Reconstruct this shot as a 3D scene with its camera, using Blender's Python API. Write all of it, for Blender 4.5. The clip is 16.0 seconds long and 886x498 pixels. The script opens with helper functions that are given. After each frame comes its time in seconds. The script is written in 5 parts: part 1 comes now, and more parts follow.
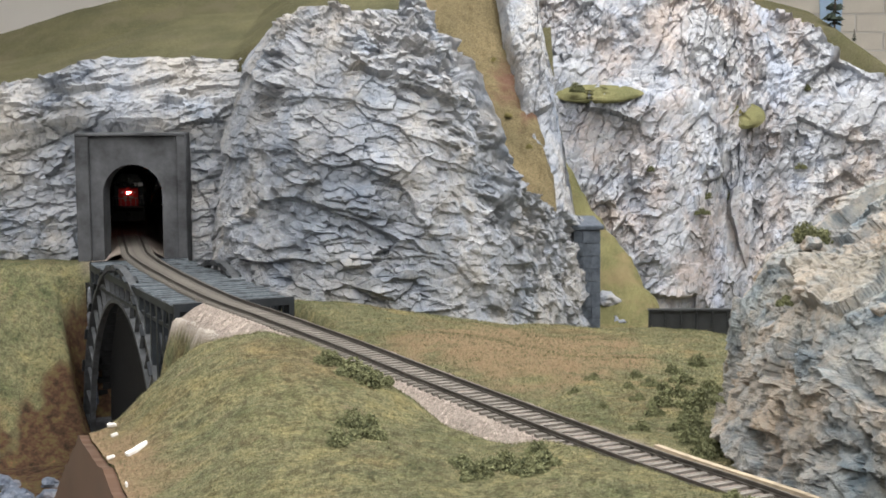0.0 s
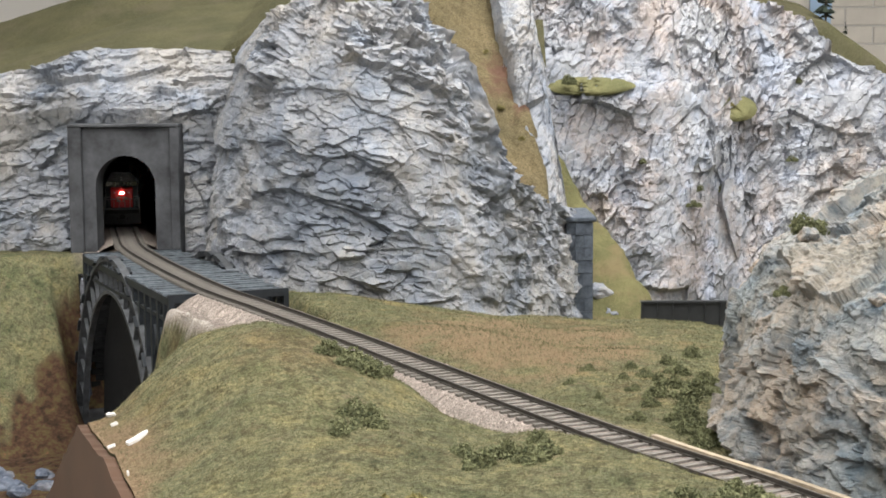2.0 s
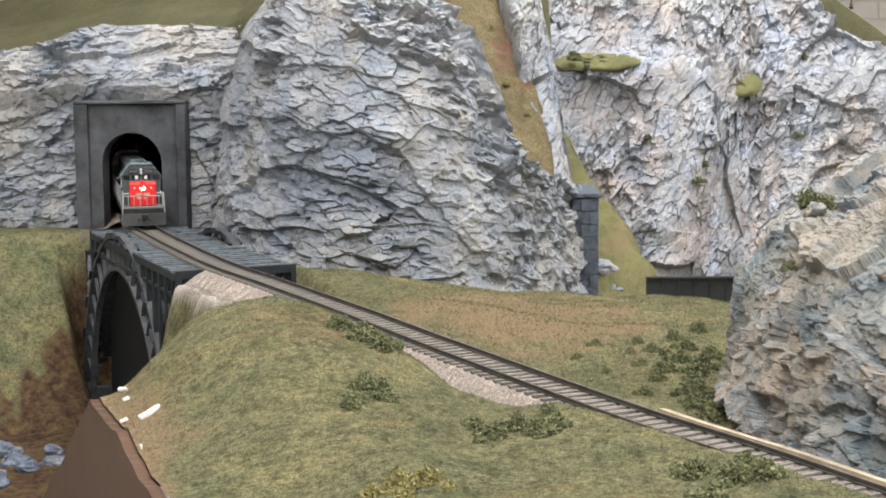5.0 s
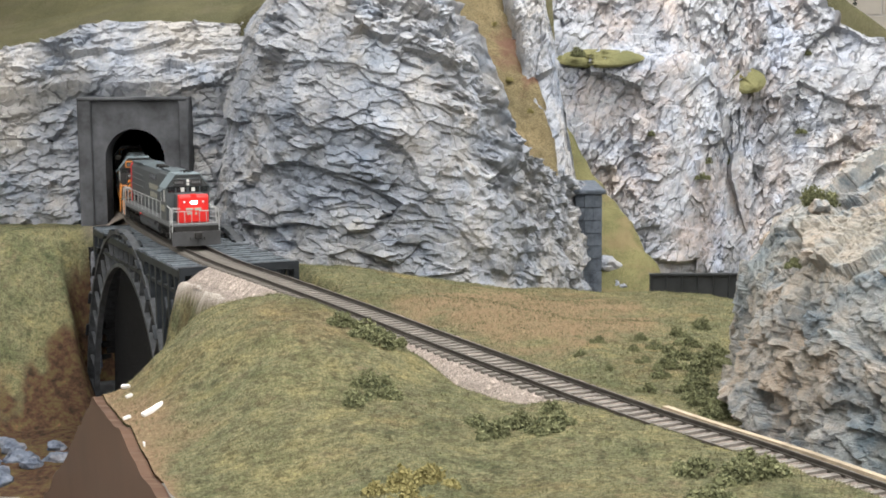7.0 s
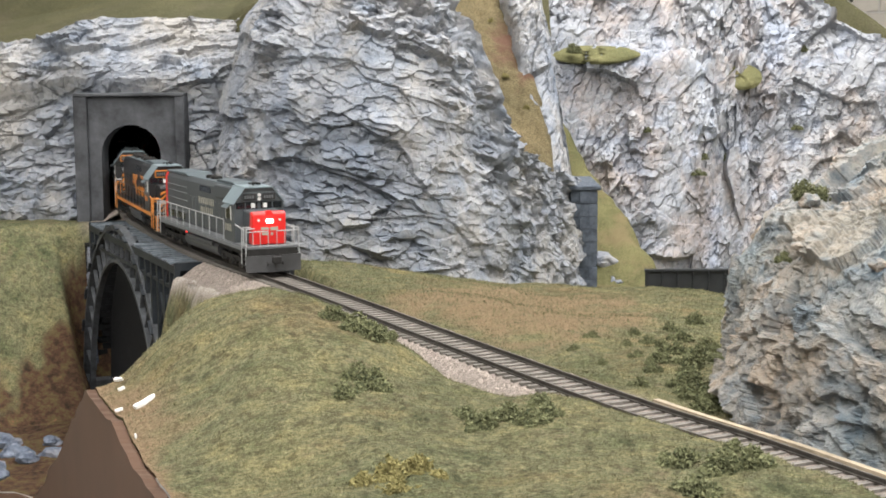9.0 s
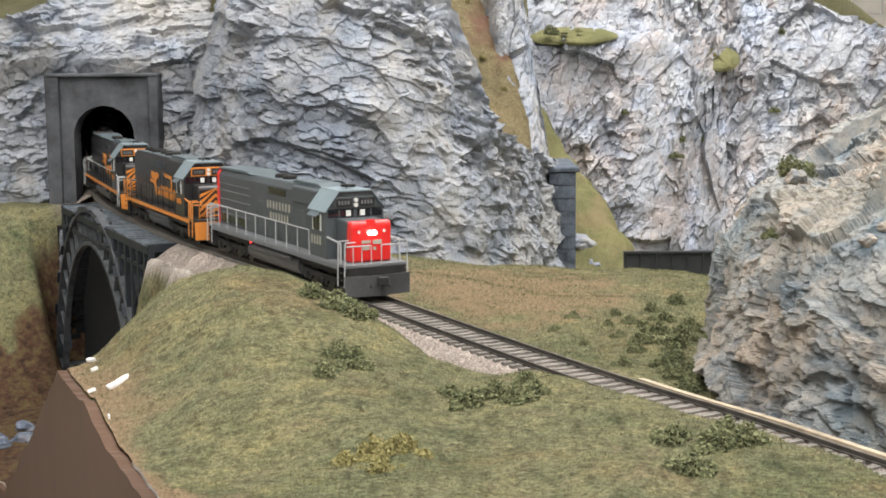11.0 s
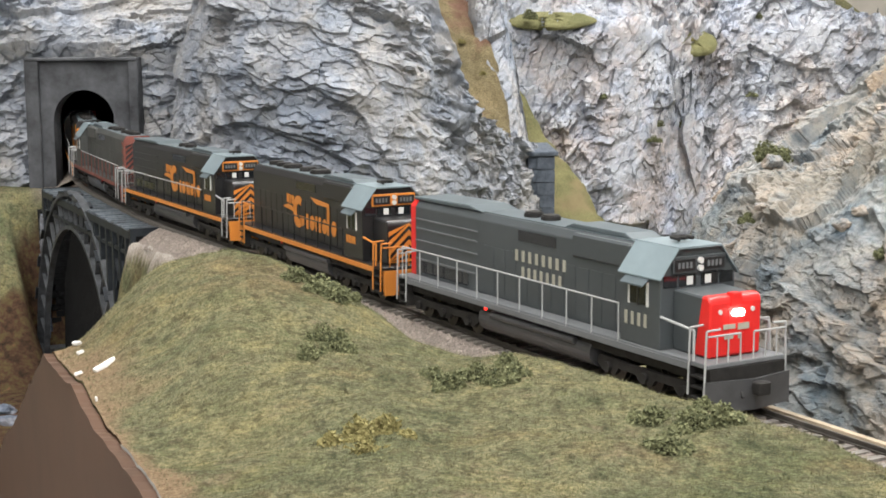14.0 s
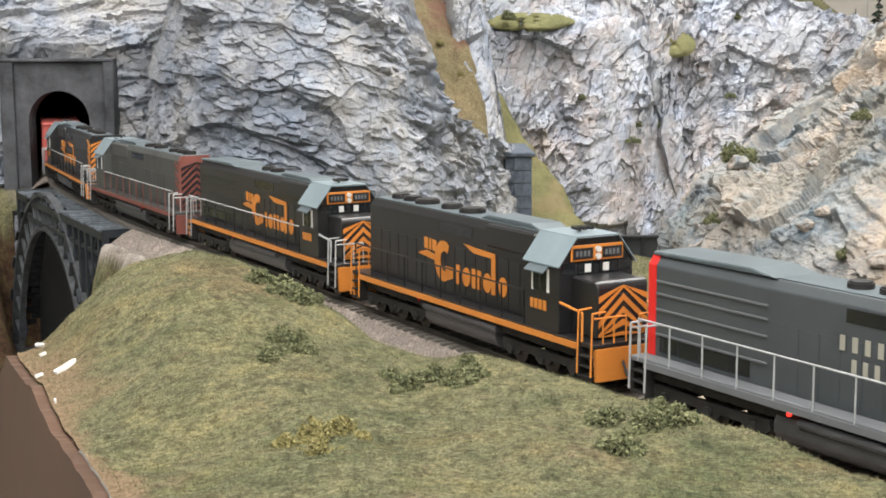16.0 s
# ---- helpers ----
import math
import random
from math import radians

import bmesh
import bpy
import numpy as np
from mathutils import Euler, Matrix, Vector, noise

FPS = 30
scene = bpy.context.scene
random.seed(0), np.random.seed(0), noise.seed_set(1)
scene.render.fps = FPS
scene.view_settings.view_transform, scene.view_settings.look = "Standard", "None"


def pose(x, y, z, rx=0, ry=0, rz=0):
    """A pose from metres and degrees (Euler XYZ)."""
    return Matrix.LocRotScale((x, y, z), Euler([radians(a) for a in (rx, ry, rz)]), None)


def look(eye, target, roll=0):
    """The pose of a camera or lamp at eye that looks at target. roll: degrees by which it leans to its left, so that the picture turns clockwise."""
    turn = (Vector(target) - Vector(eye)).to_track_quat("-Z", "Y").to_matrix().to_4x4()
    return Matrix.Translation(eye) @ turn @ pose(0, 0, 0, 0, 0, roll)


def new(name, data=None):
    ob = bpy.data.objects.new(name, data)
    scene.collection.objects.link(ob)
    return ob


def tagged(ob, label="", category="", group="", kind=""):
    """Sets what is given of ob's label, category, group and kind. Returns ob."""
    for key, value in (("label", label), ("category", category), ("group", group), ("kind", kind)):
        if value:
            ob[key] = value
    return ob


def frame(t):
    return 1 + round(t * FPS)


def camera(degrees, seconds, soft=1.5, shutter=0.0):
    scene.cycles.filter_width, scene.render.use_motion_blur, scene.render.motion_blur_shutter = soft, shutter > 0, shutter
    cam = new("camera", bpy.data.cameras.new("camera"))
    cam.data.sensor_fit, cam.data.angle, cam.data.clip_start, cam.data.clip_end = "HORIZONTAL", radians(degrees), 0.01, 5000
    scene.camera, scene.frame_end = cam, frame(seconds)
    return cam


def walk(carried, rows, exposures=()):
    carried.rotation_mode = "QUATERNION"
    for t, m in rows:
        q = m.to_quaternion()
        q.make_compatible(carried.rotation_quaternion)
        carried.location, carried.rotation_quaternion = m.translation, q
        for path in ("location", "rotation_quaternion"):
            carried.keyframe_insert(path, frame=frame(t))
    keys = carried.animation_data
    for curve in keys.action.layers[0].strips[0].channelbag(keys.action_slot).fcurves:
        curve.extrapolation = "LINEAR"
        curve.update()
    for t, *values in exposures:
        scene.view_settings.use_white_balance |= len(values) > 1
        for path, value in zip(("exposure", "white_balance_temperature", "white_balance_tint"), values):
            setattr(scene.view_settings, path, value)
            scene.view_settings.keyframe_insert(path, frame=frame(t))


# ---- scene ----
cam = camera(34.0, 16.0, soft=1.75)
PATH = [
    (0, (0.049, 0.053, 0.138), (0.001, 2.042, -0.062), -0.4),
    (0.5, (0.047, 0.05, 0.138), (0.001, 2.04, -0.06), -0.3),
    (1, (0.046, 0.049, 0.138), (-0.004, 2.038, -0.065), -0.3),
    (1.5, (0.046, 0.051, 0.137), (0.0, 2.04, -0.064), -0.3),
    (2, (0.045, 0.052, 0.137), (0.012, 2.041, -0.073), -0.3),
    (2.5, (0.044, 0.052, 0.137), (0.015, 2.04, -0.077), -0.3),
    (3, (0.045, 0.05, 0.136), (0.015, 2.037, -0.089), -0.4),
    (3.5, (0.044, 0.048, 0.137), (0.009, 2.034, -0.096), -0.4),
    (4, (0.043, 0.05, 0.137), (0.005, 2.036, -0.1), -0.4),
    (6.5, (0.043, 0.048, 0.136), (0.004, 2.032, -0.11), -0.4),
    (7, (0.043, 0.05, 0.137), (0.0, 2.034, -0.11), -0.4),
    (7.5, (0.044, 0.051, 0.135), (0.003, 2.035, -0.112), -0.4),
    (8, (0.044, 0.051, 0.135), (0.003, 2.035, -0.115), -0.5),
    (8.5, (0.045, 0.048, 0.136), (0.005, 2.032, -0.117), -0.4),
    (9, (0.046, 0.047, 0.136), (0.005, 2.031, -0.115), -0.4),
    (11.5, (0.043, 0.061, 0.13), (0.046, 2.041, -0.148), -0.4),
    (12, (0.043, 0.059, 0.131), (0.052, 2.038, -0.153), -0.4),
    (12.5, (0.042, 0.057, 0.132), (0.054, 2.036, -0.153), -0.4),
    (13, (0.043, 0.055, 0.132), (0.059, 2.034, -0.155), -0.4),
    (13.5, (0.042, 0.054, 0.131), (0.061, 2.034, -0.157), -0.4),
    (14, (0.042, 0.052, 0.132), (0.065, 2.03, -0.161), -0.3),
    (14.5, (0.044, 0.052, 0.132), (0.074, 2.03, -0.161), -0.3),
    (15, (0.047, 0.05, 0.133), (0.081, 2.028, -0.162), -0.3),
    (15.5, (0.048, 0.05, 0.133), (0.087, 2.028, -0.16), -0.3),
    (16, (0.05, 0.052, 0.132), (0.094, 2.03, -0.16), -0.3),
]
walk(cam, [(t, look(eye, target, roll)) for t, eye, target, roll in PATH], [(0, 0.0), (4, 0.0), (6.5, 0.10), (9, 0.10), (11.5, 0.08), (14, 0.10), (16, 0.17)])

# ---- light: assumed fluorescent ceiling of a layout room plus added front fill, white-balanced ----
world = bpy.data.worlds.new("room_air")
scene.world = world
world.use_nodes = True
world.node_tree.nodes["Background"].inputs[0].default_value = (0.86, 0.93, 1.0, 1)
world.node_tree.nodes["Background"].inputs[1].default_value = 0.52


def unseen_overhead_light(x, y, z, sx, sy, watts, colour=(1.0, 0.985, 0.965)):
    d = bpy.data.lights.new("unseen_overhead_light", "AREA")
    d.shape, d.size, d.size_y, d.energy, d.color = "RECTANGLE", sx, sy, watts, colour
    ob = new("unseen_overhead_light", d)
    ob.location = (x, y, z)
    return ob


unseen_overhead_light(-0.4, -0.1, 1.55, 0.5, 2.6, 46)
# Unseen row added behind the camera to fill the cliff faces from the front.
unseen_overhead_light(0.0, -1.2, 1.55, 3.2, 0.5, 52)
unseen_overhead_light(0.7, 0.6, 1.55, 0.5, 2.6, 42)
unseen_overhead_light(0.75, 1.7, 1.55, 1.6, 0.3, 34)


# ---- small numeric noise kit ----
def hash01(ix, iy, iz, seed):
    n = (ix.astype(np.int64) * 374761393 + iy.astype(np.int64) * 668265263 + iz * 2147483647 + seed * 1274126177) & 0xFFFFFFFF
    n = ((n ^ (n >> 13)) * 1274126177) & 0xFFFFFFFF
    n = ((n ^ (n >> 16)) * 2246822519) & 0xFFFFFFFF
    return ((n ^ (n >> 15)) & 0xFFFFFF) / float(0xFFFFFF)


def vnoise(x, y, seed=0):
    ix, iy = np.floor(x), np.floor(y)
    fx, fy = x - ix, y - iy
    fx, fy = fx * fx * (3 - 2 * fx), fy * fy * (3 - 2 * fy)
    h = lambda a, b: hash01(ix + a, iy + b, 0, seed)
    return (h(0, 0) * (1 - fx) + h(1, 0) * fx) * (1 - fy) + (h(0, 1) * (1 - fx) + h(1, 1) * fx) * fy


def fbm(x, y, seed=0, octaves=4):
    total, amp, f = 0.0, 0.5, 1.0
    for k in range(octaves):
        total = total + amp * (vnoise(x * f + 17.3 * k, y * f - 9.1 * k, seed + k) - 0.5)
        amp, f = amp * 0.5, f * 2.03
    return total


def facets(u, v, size, stretch, tilt, seed, steep=0.9):
    """Broken rock: jittered cells, each a plane of its own height and slope."""
    c, s = math.cos(tilt), math.sin(tilt)
    a, b = (u * c + v * s) / (size * stretch), (-u * s + v * c) / size
    a = a + 0.5 * fbm(u / size * 0.7, v / size * 0.7, seed + 50, 3)
    b = b + 0.5 * fbm(u / size * 0.7 + 9, v / size * 0.7, seed + 60, 3)
    ia, ib = np.floor(a), np.floor(b)
    best = np.full(a.shape, 9.0)
    out = np.zeros(a.shape)
    for da in (-1, 0, 1):
        for db in (-1, 0, 1):
            ca, cb = ia + da, ib + db
            pa, pb = ca + hash01(ca, cb, 1, seed), cb + hash01(ca, cb, 2, seed)
            d = (a - pa) ** 2 + (b - pb) ** 2
            h = (hash01(ca, cb, 3, seed) - 0.5) + steep * ((hash01(ca, cb, 4, seed) - 0.5) * (a - pa) * stretch
                + (hash01(ca, cb, 5, seed) - 0.62) * 1.6 * (b - pb))
            near = d < best
            best, out = np.where(near, d, best), np.where(near, h, out)
    return out * size


def smooth(a, b, x):
    t = np.clip((x - a) / (b - a), 0, 1)
    return t * t * (3 - 2 * t)


def spline(points, n):
    """n even steps along a smooth curve through the points."""
    p = np.array(points, float)
    q = np.vstack([2 * p[0] - p[1], p, 2 * p[-1] - p[-2]])
    out = []
    for i in range(len(p) - 1):
        a, b, c, d = q[i], q[i + 1], q[i + 2], q[i + 3]
        t = np.linspace(0, 1, 80, endpoint=False)[:, None]
        out.append(0.5 * (2 * b + (c - a) * t + (2 * a - 5 * b + 4 * c - d) * t * t + (3 * b - a - 3 * c + d) * t ** 3))
    out = np.vstack(out + [p[-1:]])
    run = np.concatenate([[0], np.cumsum(np.linalg.norm(np.diff(out, axis=0), axis=1))])
    s = np.linspace(0, run[-1], n)
    return s, np.stack([np.interp(s, run, out[:, k]) for k in range(p.shape[1])], 1)


def sheet(name, grid, material, keep=None, shade=False):
    """A mesh from a grid of points (rows, columns, 3); keep marks the faces that stay."""
    r, c = grid.shape[:2]
    idx = np.arange(r * c).reshape(r, c)
    f = np.stack([idx[:-1, :-1], idx[:-1, 1:], idx[1:, 1:], idx[1:, :-1]], -1).reshape(-1, 4)
    if keep is not None:
        f = f[keep[:-1, :-1].reshape(-1)]
    me = bpy.data.meshes.new(name)
    me.vertices.add(r * c)
    me.vertices.foreach_set("co", grid.reshape(-1).astype(np.float32))
    me.loops.add(f.size)
    me.loops.foreach_set("vertex_index", f.reshape(-1).astype(np.int32))
    me.polygons.add(len(f))
    me.polygons.foreach_set("loop_start", (np.arange(len(f)) * 4).astype(np.int32))
    me.update(calc_edges=True)
    me.polygons.foreach_set("use_smooth", np.full(len(f), shade))
    me.materials.append(material)
    return new(name, me)


# ---- materials ----
def mat(name, rough=0.8, metal=0.0, spec=0.3):
    m = bpy.data.materials.new(name)
    m.use_nodes = True
    b = m.node_tree.nodes["Principled BSDF"]
    b.inputs["Roughness"].default_value, b.inputs["Metallic"].default_value = rough, metal
    b.inputs["Specular IOR Level"].default_value = spec
    return m, m.node_tree.nodes, m.node_tree.links, b


def coords(nodes):
    return nodes.new("ShaderNodeTexCoord").outputs["Object"]


def noise_tex(nodes, links, vec, scale, detail=4, rough=0.6):
    n = nodes.new("ShaderNodeTexNoise")
    n.inputs["Scale"].default_value, n.inputs["Detail"].default_value, n.inputs["Roughness"].default_value = scale, detail, rough
    links.new(vec, n.inputs["Vector"])
    return n.outputs["Fac"]


def ramp(nodes, links, fac, stops):
    r = nodes.new("ShaderNodeValToRGB")
    e = r.color_ramp.elements
    while len(e) < len(stops):
        e.new(0.5)
    for k, (p, c) in enumerate(stops):
        e[k].position, e[k].color = p, (*c, 1)
    links.new(fac, r.inputs["Fac"])
    return r.outputs["Color"]


def mix(nodes, links, fac, a, b, mode="MIX"):
    m = nodes.new("ShaderNodeMix")
    m.data_type, m.blend_type = "RGBA", mode
    for sock, val in ((m.inputs[0], fac), (m.inputs[6], a), (m.inputs[7], b)):
        if isinstance(val, (int, float)):
            sock.default_value = val
        elif isinstance(val, tuple):
            sock.default_value = (*val, 1)
        else:
            links.new(val, sock)
    return m.outputs[2]


def bump(nodes, links, b, height, dist, strength=1.0):
    n = nodes.new("ShaderNodeBump")
    n.inputs["Strength"].default_value, n.inputs["Distance"].default_value = strength, dist
    links.new(height, n.inputs["Height"])
    links.new(n.outputs["Normal"], b.inputs["Normal"])


def rock_material(name, dark, mid, light, tan, tan_amount=0.5, scale=1.0, blue=(0.30, 0.36, 0.45), wash=(0.55, 0.60, 0.70), rust=0.0, tan_at=0.47):
    """Painted plaster rock: broad ink washes, tan and blue patches, dry-brushed grain."""
    m, n, l, b = mat(name, 0.88, spec=0.2)
    co = coords(n)
    c = ramp(n, l, noise_tex(n, l, co, 46 * scale, 7, 0.72), [(0.30, dark), (0.46, mid), (0.64, light)])
    c = mix(n, l, ramp(n, l, noise_tex(n, l, co, 11 * scale, 6, 0.7), [(tan_at, (0, 0, 0)), (tan_at + 0.15, (tan_amount,) * 3)]), c, tan)
    c = mix(n, l, ramp(n, l, noise_tex(n, l, co, 19 * scale, 5, 0.65), [(0.53, (0, 0, 0)), (0.66, (0.6,) * 3)]), c, blue)
    c = mix(n, l, 1.0, c, ramp(n, l, noise_tex(n, l, co, 6.5 * scale, 5, 0.62), [(0.36, wash), (0.50, (0.95, 0.96, 0.98)), (0.62, (1.08, 1.06, 1.03))]), "MULTIPLY")
    if rust:
        c = mix(n, l, ramp(n, l, noise_tex(n, l, co, 8.3 * scale, 6, 0.7), [(0.58, (0, 0, 0)), (0.68, (rust,) * 3)]), c, (0.30, 0.21, 0.15))
    v = noise_tex(n, l, co, 230 * scale, 4, 0.75)
    c = mix(n, l, ramp(n, l, v, [(0.36, (0.45,) * 3), (0.50, (0, 0, 0))]), c, dark)
    c = mix(n, l, ramp(n, l, v, [(0.56, (0, 0, 0)), (0.72, (0.35,) * 3)]), c, light)
    l.new(c, b.inputs["Base Color"])
    bump(n, l, b, noise_tex(n, l, co, 380 * scale, 6, 0.75), 0.0016)
    return m


def grass_material(name, greens, patch, patch_amount=0.6, scale=1.0):
    m, n, l, b = mat(name, 0.95, spec=0.1)
    co = coords(n)
    c = ramp(n, l, noise_tex(n, l, co, 900 * scale, 3, 0.8), [(0.34, greens[0]), (0.50, greens[1]), (0.68, greens[2])])
    c2 = mix(n, l, 1.0, c, ramp(n, l, noise_tex(n, l, co, 24 * scale, 4, 0.6), [(0.3, (0.72, 0.75, 0.68)), (0.7, (1.15, 1.12, 1.0))]), "MULTIPLY")
    c3 = mix(n, l, ramp(n, l, noise_tex(n, l, co, 15 * scale, 5, 0.7), [(0.52, (0, 0, 0)), (0.64, (patch_amount,) * 3)]), c2, patch)
    l.new(c3, b.inputs["Base Color"])
    bump(n, l, b, noise_tex(n, l, co, 1100 * scale, 4, 0.8), 0.0016)
    return m


GREY_ROCK = rock_material("grey_rock", (0.105, 0.12, 0.145), (0.29, 0.305, 0.335), (0.38, 0.395, 0.42), (0.395, 0.37, 0.335), 0.75, 1.0, (0.25, 0.295, 0.365), (0.64, 0.69, 0.76), 0.15, 0.45)
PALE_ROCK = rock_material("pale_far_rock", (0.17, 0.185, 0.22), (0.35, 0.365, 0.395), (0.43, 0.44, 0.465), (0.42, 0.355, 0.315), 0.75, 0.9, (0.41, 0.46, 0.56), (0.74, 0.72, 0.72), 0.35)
TAN_ROCK = rock_material("tan_near_rock", (0.085, 0.11, 0.13), (0.275, 0.28, 0.275), (0.40, 0.385, 0.35), (0.43, 0.345, 0.265), 0.9, 1.3, (0.165, 0.225, 0.275), (0.66, 0.75, 0.82), 0.45, 0.41)
CREEK_ROCK = rock_material("wet_creek_rock", (0.05, 0.06, 0.08), (0.15, 0.17, 0.21), (0.28, 0.31, 0.36), (0.20, 0.13, 0.09), 0.5, 1.5, (0.20, 0.25, 0.32))
GRASS = grass_material("static_grass", ((0.080, 0.078, 0.040), (0.165, 0.157, 0.082), (0.26, 0.245, 0.135)), (0.22, 0.165, 0.095))
BROWN_GRASS = grass_material("brown_gully_grass", ((0.080, 0.064, 0.042), (0.150, 0.122, 0.076), (0.215, 0.178, 0.112)), (0.128, 0.070, 0.052), 0.9, 0.6)
LEDGE_GRASS = grass_material("ledge_grass", ((0.11, 0.11, 0.062), (0.19, 0.187, 0.100), (0.27, 0.26, 0.145)), (0.26, 0.22, 0.12), 0.4, 1.0)
HILL_GRASS = grass_material("pale_hill_grass", ((0.064, 0.062, 0.038), (0.098, 0.094, 0.057), (0.140, 0.134, 0.085)), (0.125, 0.109, 0.076), 0.5, 0.6)


def ground_material():
    m, n, l, b = mat("scenic_ground", 0.95, spec=0.1)
    co = coords(n)
    fine = noise_tex(n, l, co, 800, 3, 0.8)
    g = ramp(n, l, fine, [(0.32, (0.070, 0.070, 0.041)), (0.50, (0.150, 0.145, 0.088)), (0.70, (0.250, 0.240, 0.150))])
    g = mix(n, l, 1.0, g, ramp(n, l, noise_tex(n, l, co, 22, 5, 0.65), [(0.36, (0.72, 0.80, 0.70)), (0.5, (1.0, 1.0, 0.95)), (0.62, (1.16, 1.13, 1.0))]), "MULTIPLY")
    g = mix(n, l, ramp(n, l, noise_tex(n, l, co, 17, 6, 0.7), [(0.54, (0, 0, 0)), (0.64, (0.45,) * 3)]), g, ramp(n, l, fine, [(0.35, (0.11, 0.075, 0.045)), (0.65, (0.26, 0.19, 0.10))]))
    g = mix(n, l, ramp(n, l, noise_tex(n, l, co, 29, 4, 0.6), [(0.60, (0, 0, 0)), (0.70, (0.35,) * 3)]), g, (0.28, 0.235, 0.10))
    g = mix(n, l, 1.0, g, ramp(n, l, noise_tex(n, l, co, 75, 5, 0.7), [(0.36, (0.70, 0.76, 0.72)), (0.5, (1.0, 1.0, 1.0)), (0.64, (1.24, 1.18, 1.08))]), "MULTIPLY")
    g = mix(n, l, ramp(n, l, noise_tex(n, l, co, 48, 5, 0.7), [(0.58, (0, 0, 0)), (0.68, (0.6,) * 3)]), g, ramp(n, l, fine, [(0.35, (0.12, 0.088, 0.058)), (0.65, (0.25, 0.195, 0.125))]))
    g = mix(n, l, 1.0, g, ramp(n, l, noise_tex(n, l, co, 260, 4, 0.7), [(0.36, (0.62, 0.62, 0.60)), (0.5, (1.0, 1.0, 1.0)), (0.64, (1.22, 1.22, 1.18))]), "MULTIPLY")
    at = n.new("ShaderNodeAttribute")
    at.attribute_name = "cover"
    sep = n.new("ShaderNodeSeparateColor")
    l.new(at.outputs["Color"], sep.inputs[0])
    grit = noise_tex(n, l, co, 1300, 2, 0.8)
    sand = ramp(n, l, grit, [(0.34, (0.16, 0.130, 0.108)), (0.5, (0.31, 0.258, 0.218)), (0.66, (0.46, 0.395, 0.345))])
    earth = ramp(n, l, noise_tex(n, l, co, 120, 6, 0.75), [(0.36, (0.035, 0.026, 0.018)), (0.50, (0.10, 0.055, 0.035)), (0.60, (0.12, 0.10, 0.045)), (0.72, (0.23, 0.11, 0.07))])
    worn = ramp(n, l, fine, [(0.35, (0.15, 0.098, 0.058)), (0.65, (0.32, 0.235, 0.145))])
    c = mix(n, l, sep.outputs[2], g, worn)
    c = mix(n, l, sep.outputs[1], c, earth)
    c = mix(n, l, sep.outputs[0], c, sand)
    c = mix(n, l, at.outputs["Alpha"], c, ramp(n, l, grit, [(0.34, (0.34, 0.30, 0.26)), (0.5, (0.48, 0.43, 0.385)), (0.66, (0.60, 0.55, 0.50))]))
    l.new(c, b.inputs["Base Color"])
    bump(n, l, b, noise_tex(n, l, co, 1000, 4, 0.8), 0.0020)
    return m


GROUND = ground_material()


def plain(name, colour, rough=0.7, metal=0.0, vary=0.25, scale=60, spec=0.3, relief=0.0):
    m, n, l, b = mat(name, rough, metal, spec)
    co = coords(n)
    c = ramp(n, l, noise_tex(n, l, co, scale, 5, 0.65), [(0.3, tuple(x * (1 - vary) for x in colour)), (0.7, tuple(min(1, x * (1 + vary)) for x in colour))])
    l.new(c, b.inputs["Base Color"])
    if relief:
        bump(n, l, b, noise_tex(n, l, co, scale * 6, 4, 0.7), relief)
    return m


CONCRETE = plain("dark_weathered_concrete", (0.062, 0.065, 0.071), 0.9, vary=0.55, scale=35, relief=0.0006)
RAIL_STEEL = plain("brown_weathered_rail", (0.085, 0.078, 0.070), 0.45, 0.6, 0.3, 150)
SLEEPER_WOOD = plain("grey_brown_sleeper", (0.140, 0.128, 0.114), 0.85, vary=0.40, scale=300)
BALLAST = plain("pinkish_ballast", (0.33, 0.28, 0.245), 0.95, vary=0.45, scale=900, relief=0.0015)
# The tunnel's darkness is put into this lining colour.
TUNNEL_DARK = plain("painted_dark_lining", (0.006, 0.006, 0.007), 0.95)
BRIDGE_STEEL = plain("blue_black_bridge_steel", (0.020, 0.024, 0.029), 0.55, 0.2, 0.4, 90)
FASCIA = plain("brown_painted_hardboard", (0.072, 0.040, 0.025), 0.45, vary=0.2, scale=20)
BLOCK_PAINT = plain("white_block_paint", (0.72, 0.68, 0.62), 0.8, vary=0.06, scale=12, relief=0.002)
ROOM_PAINT = plain("room_paint", (0.76, 0.745, 0.72), 0.9, vary=0.04, scale=3)

# ---- the line of the main track, from deep in the tunnel to the aisle ----
TRACK = [(-0.45, 2.30), (-0.41, 2.0), (-0.362, 1.75), (-0.298, 1.502), (-0.253, 1.355), (-0.152, 1.12), (-0.087, 0.998), (-0.026, 0.883),
         (0.0325, 0.768), (0.105, 0.630), (0.142, 0.568), (0.176, 0.505), (0.235, 0.40), (0.33, 0.26), (0.45, 0.10)]
RUN, LINE = spline(TRACK, 900)


DECK_END = float(RUN[np.argmax((LINE - np.array([-0.2325, 1.211])) @ np.array([0.434, -0.901]) > 0.158)])     # where the bridge ends


def on_track(s):
    x, y = np.interp(s, RUN, LINE[:, 0]), np.interp(s, RUN, LINE[:, 1])
    return x, y


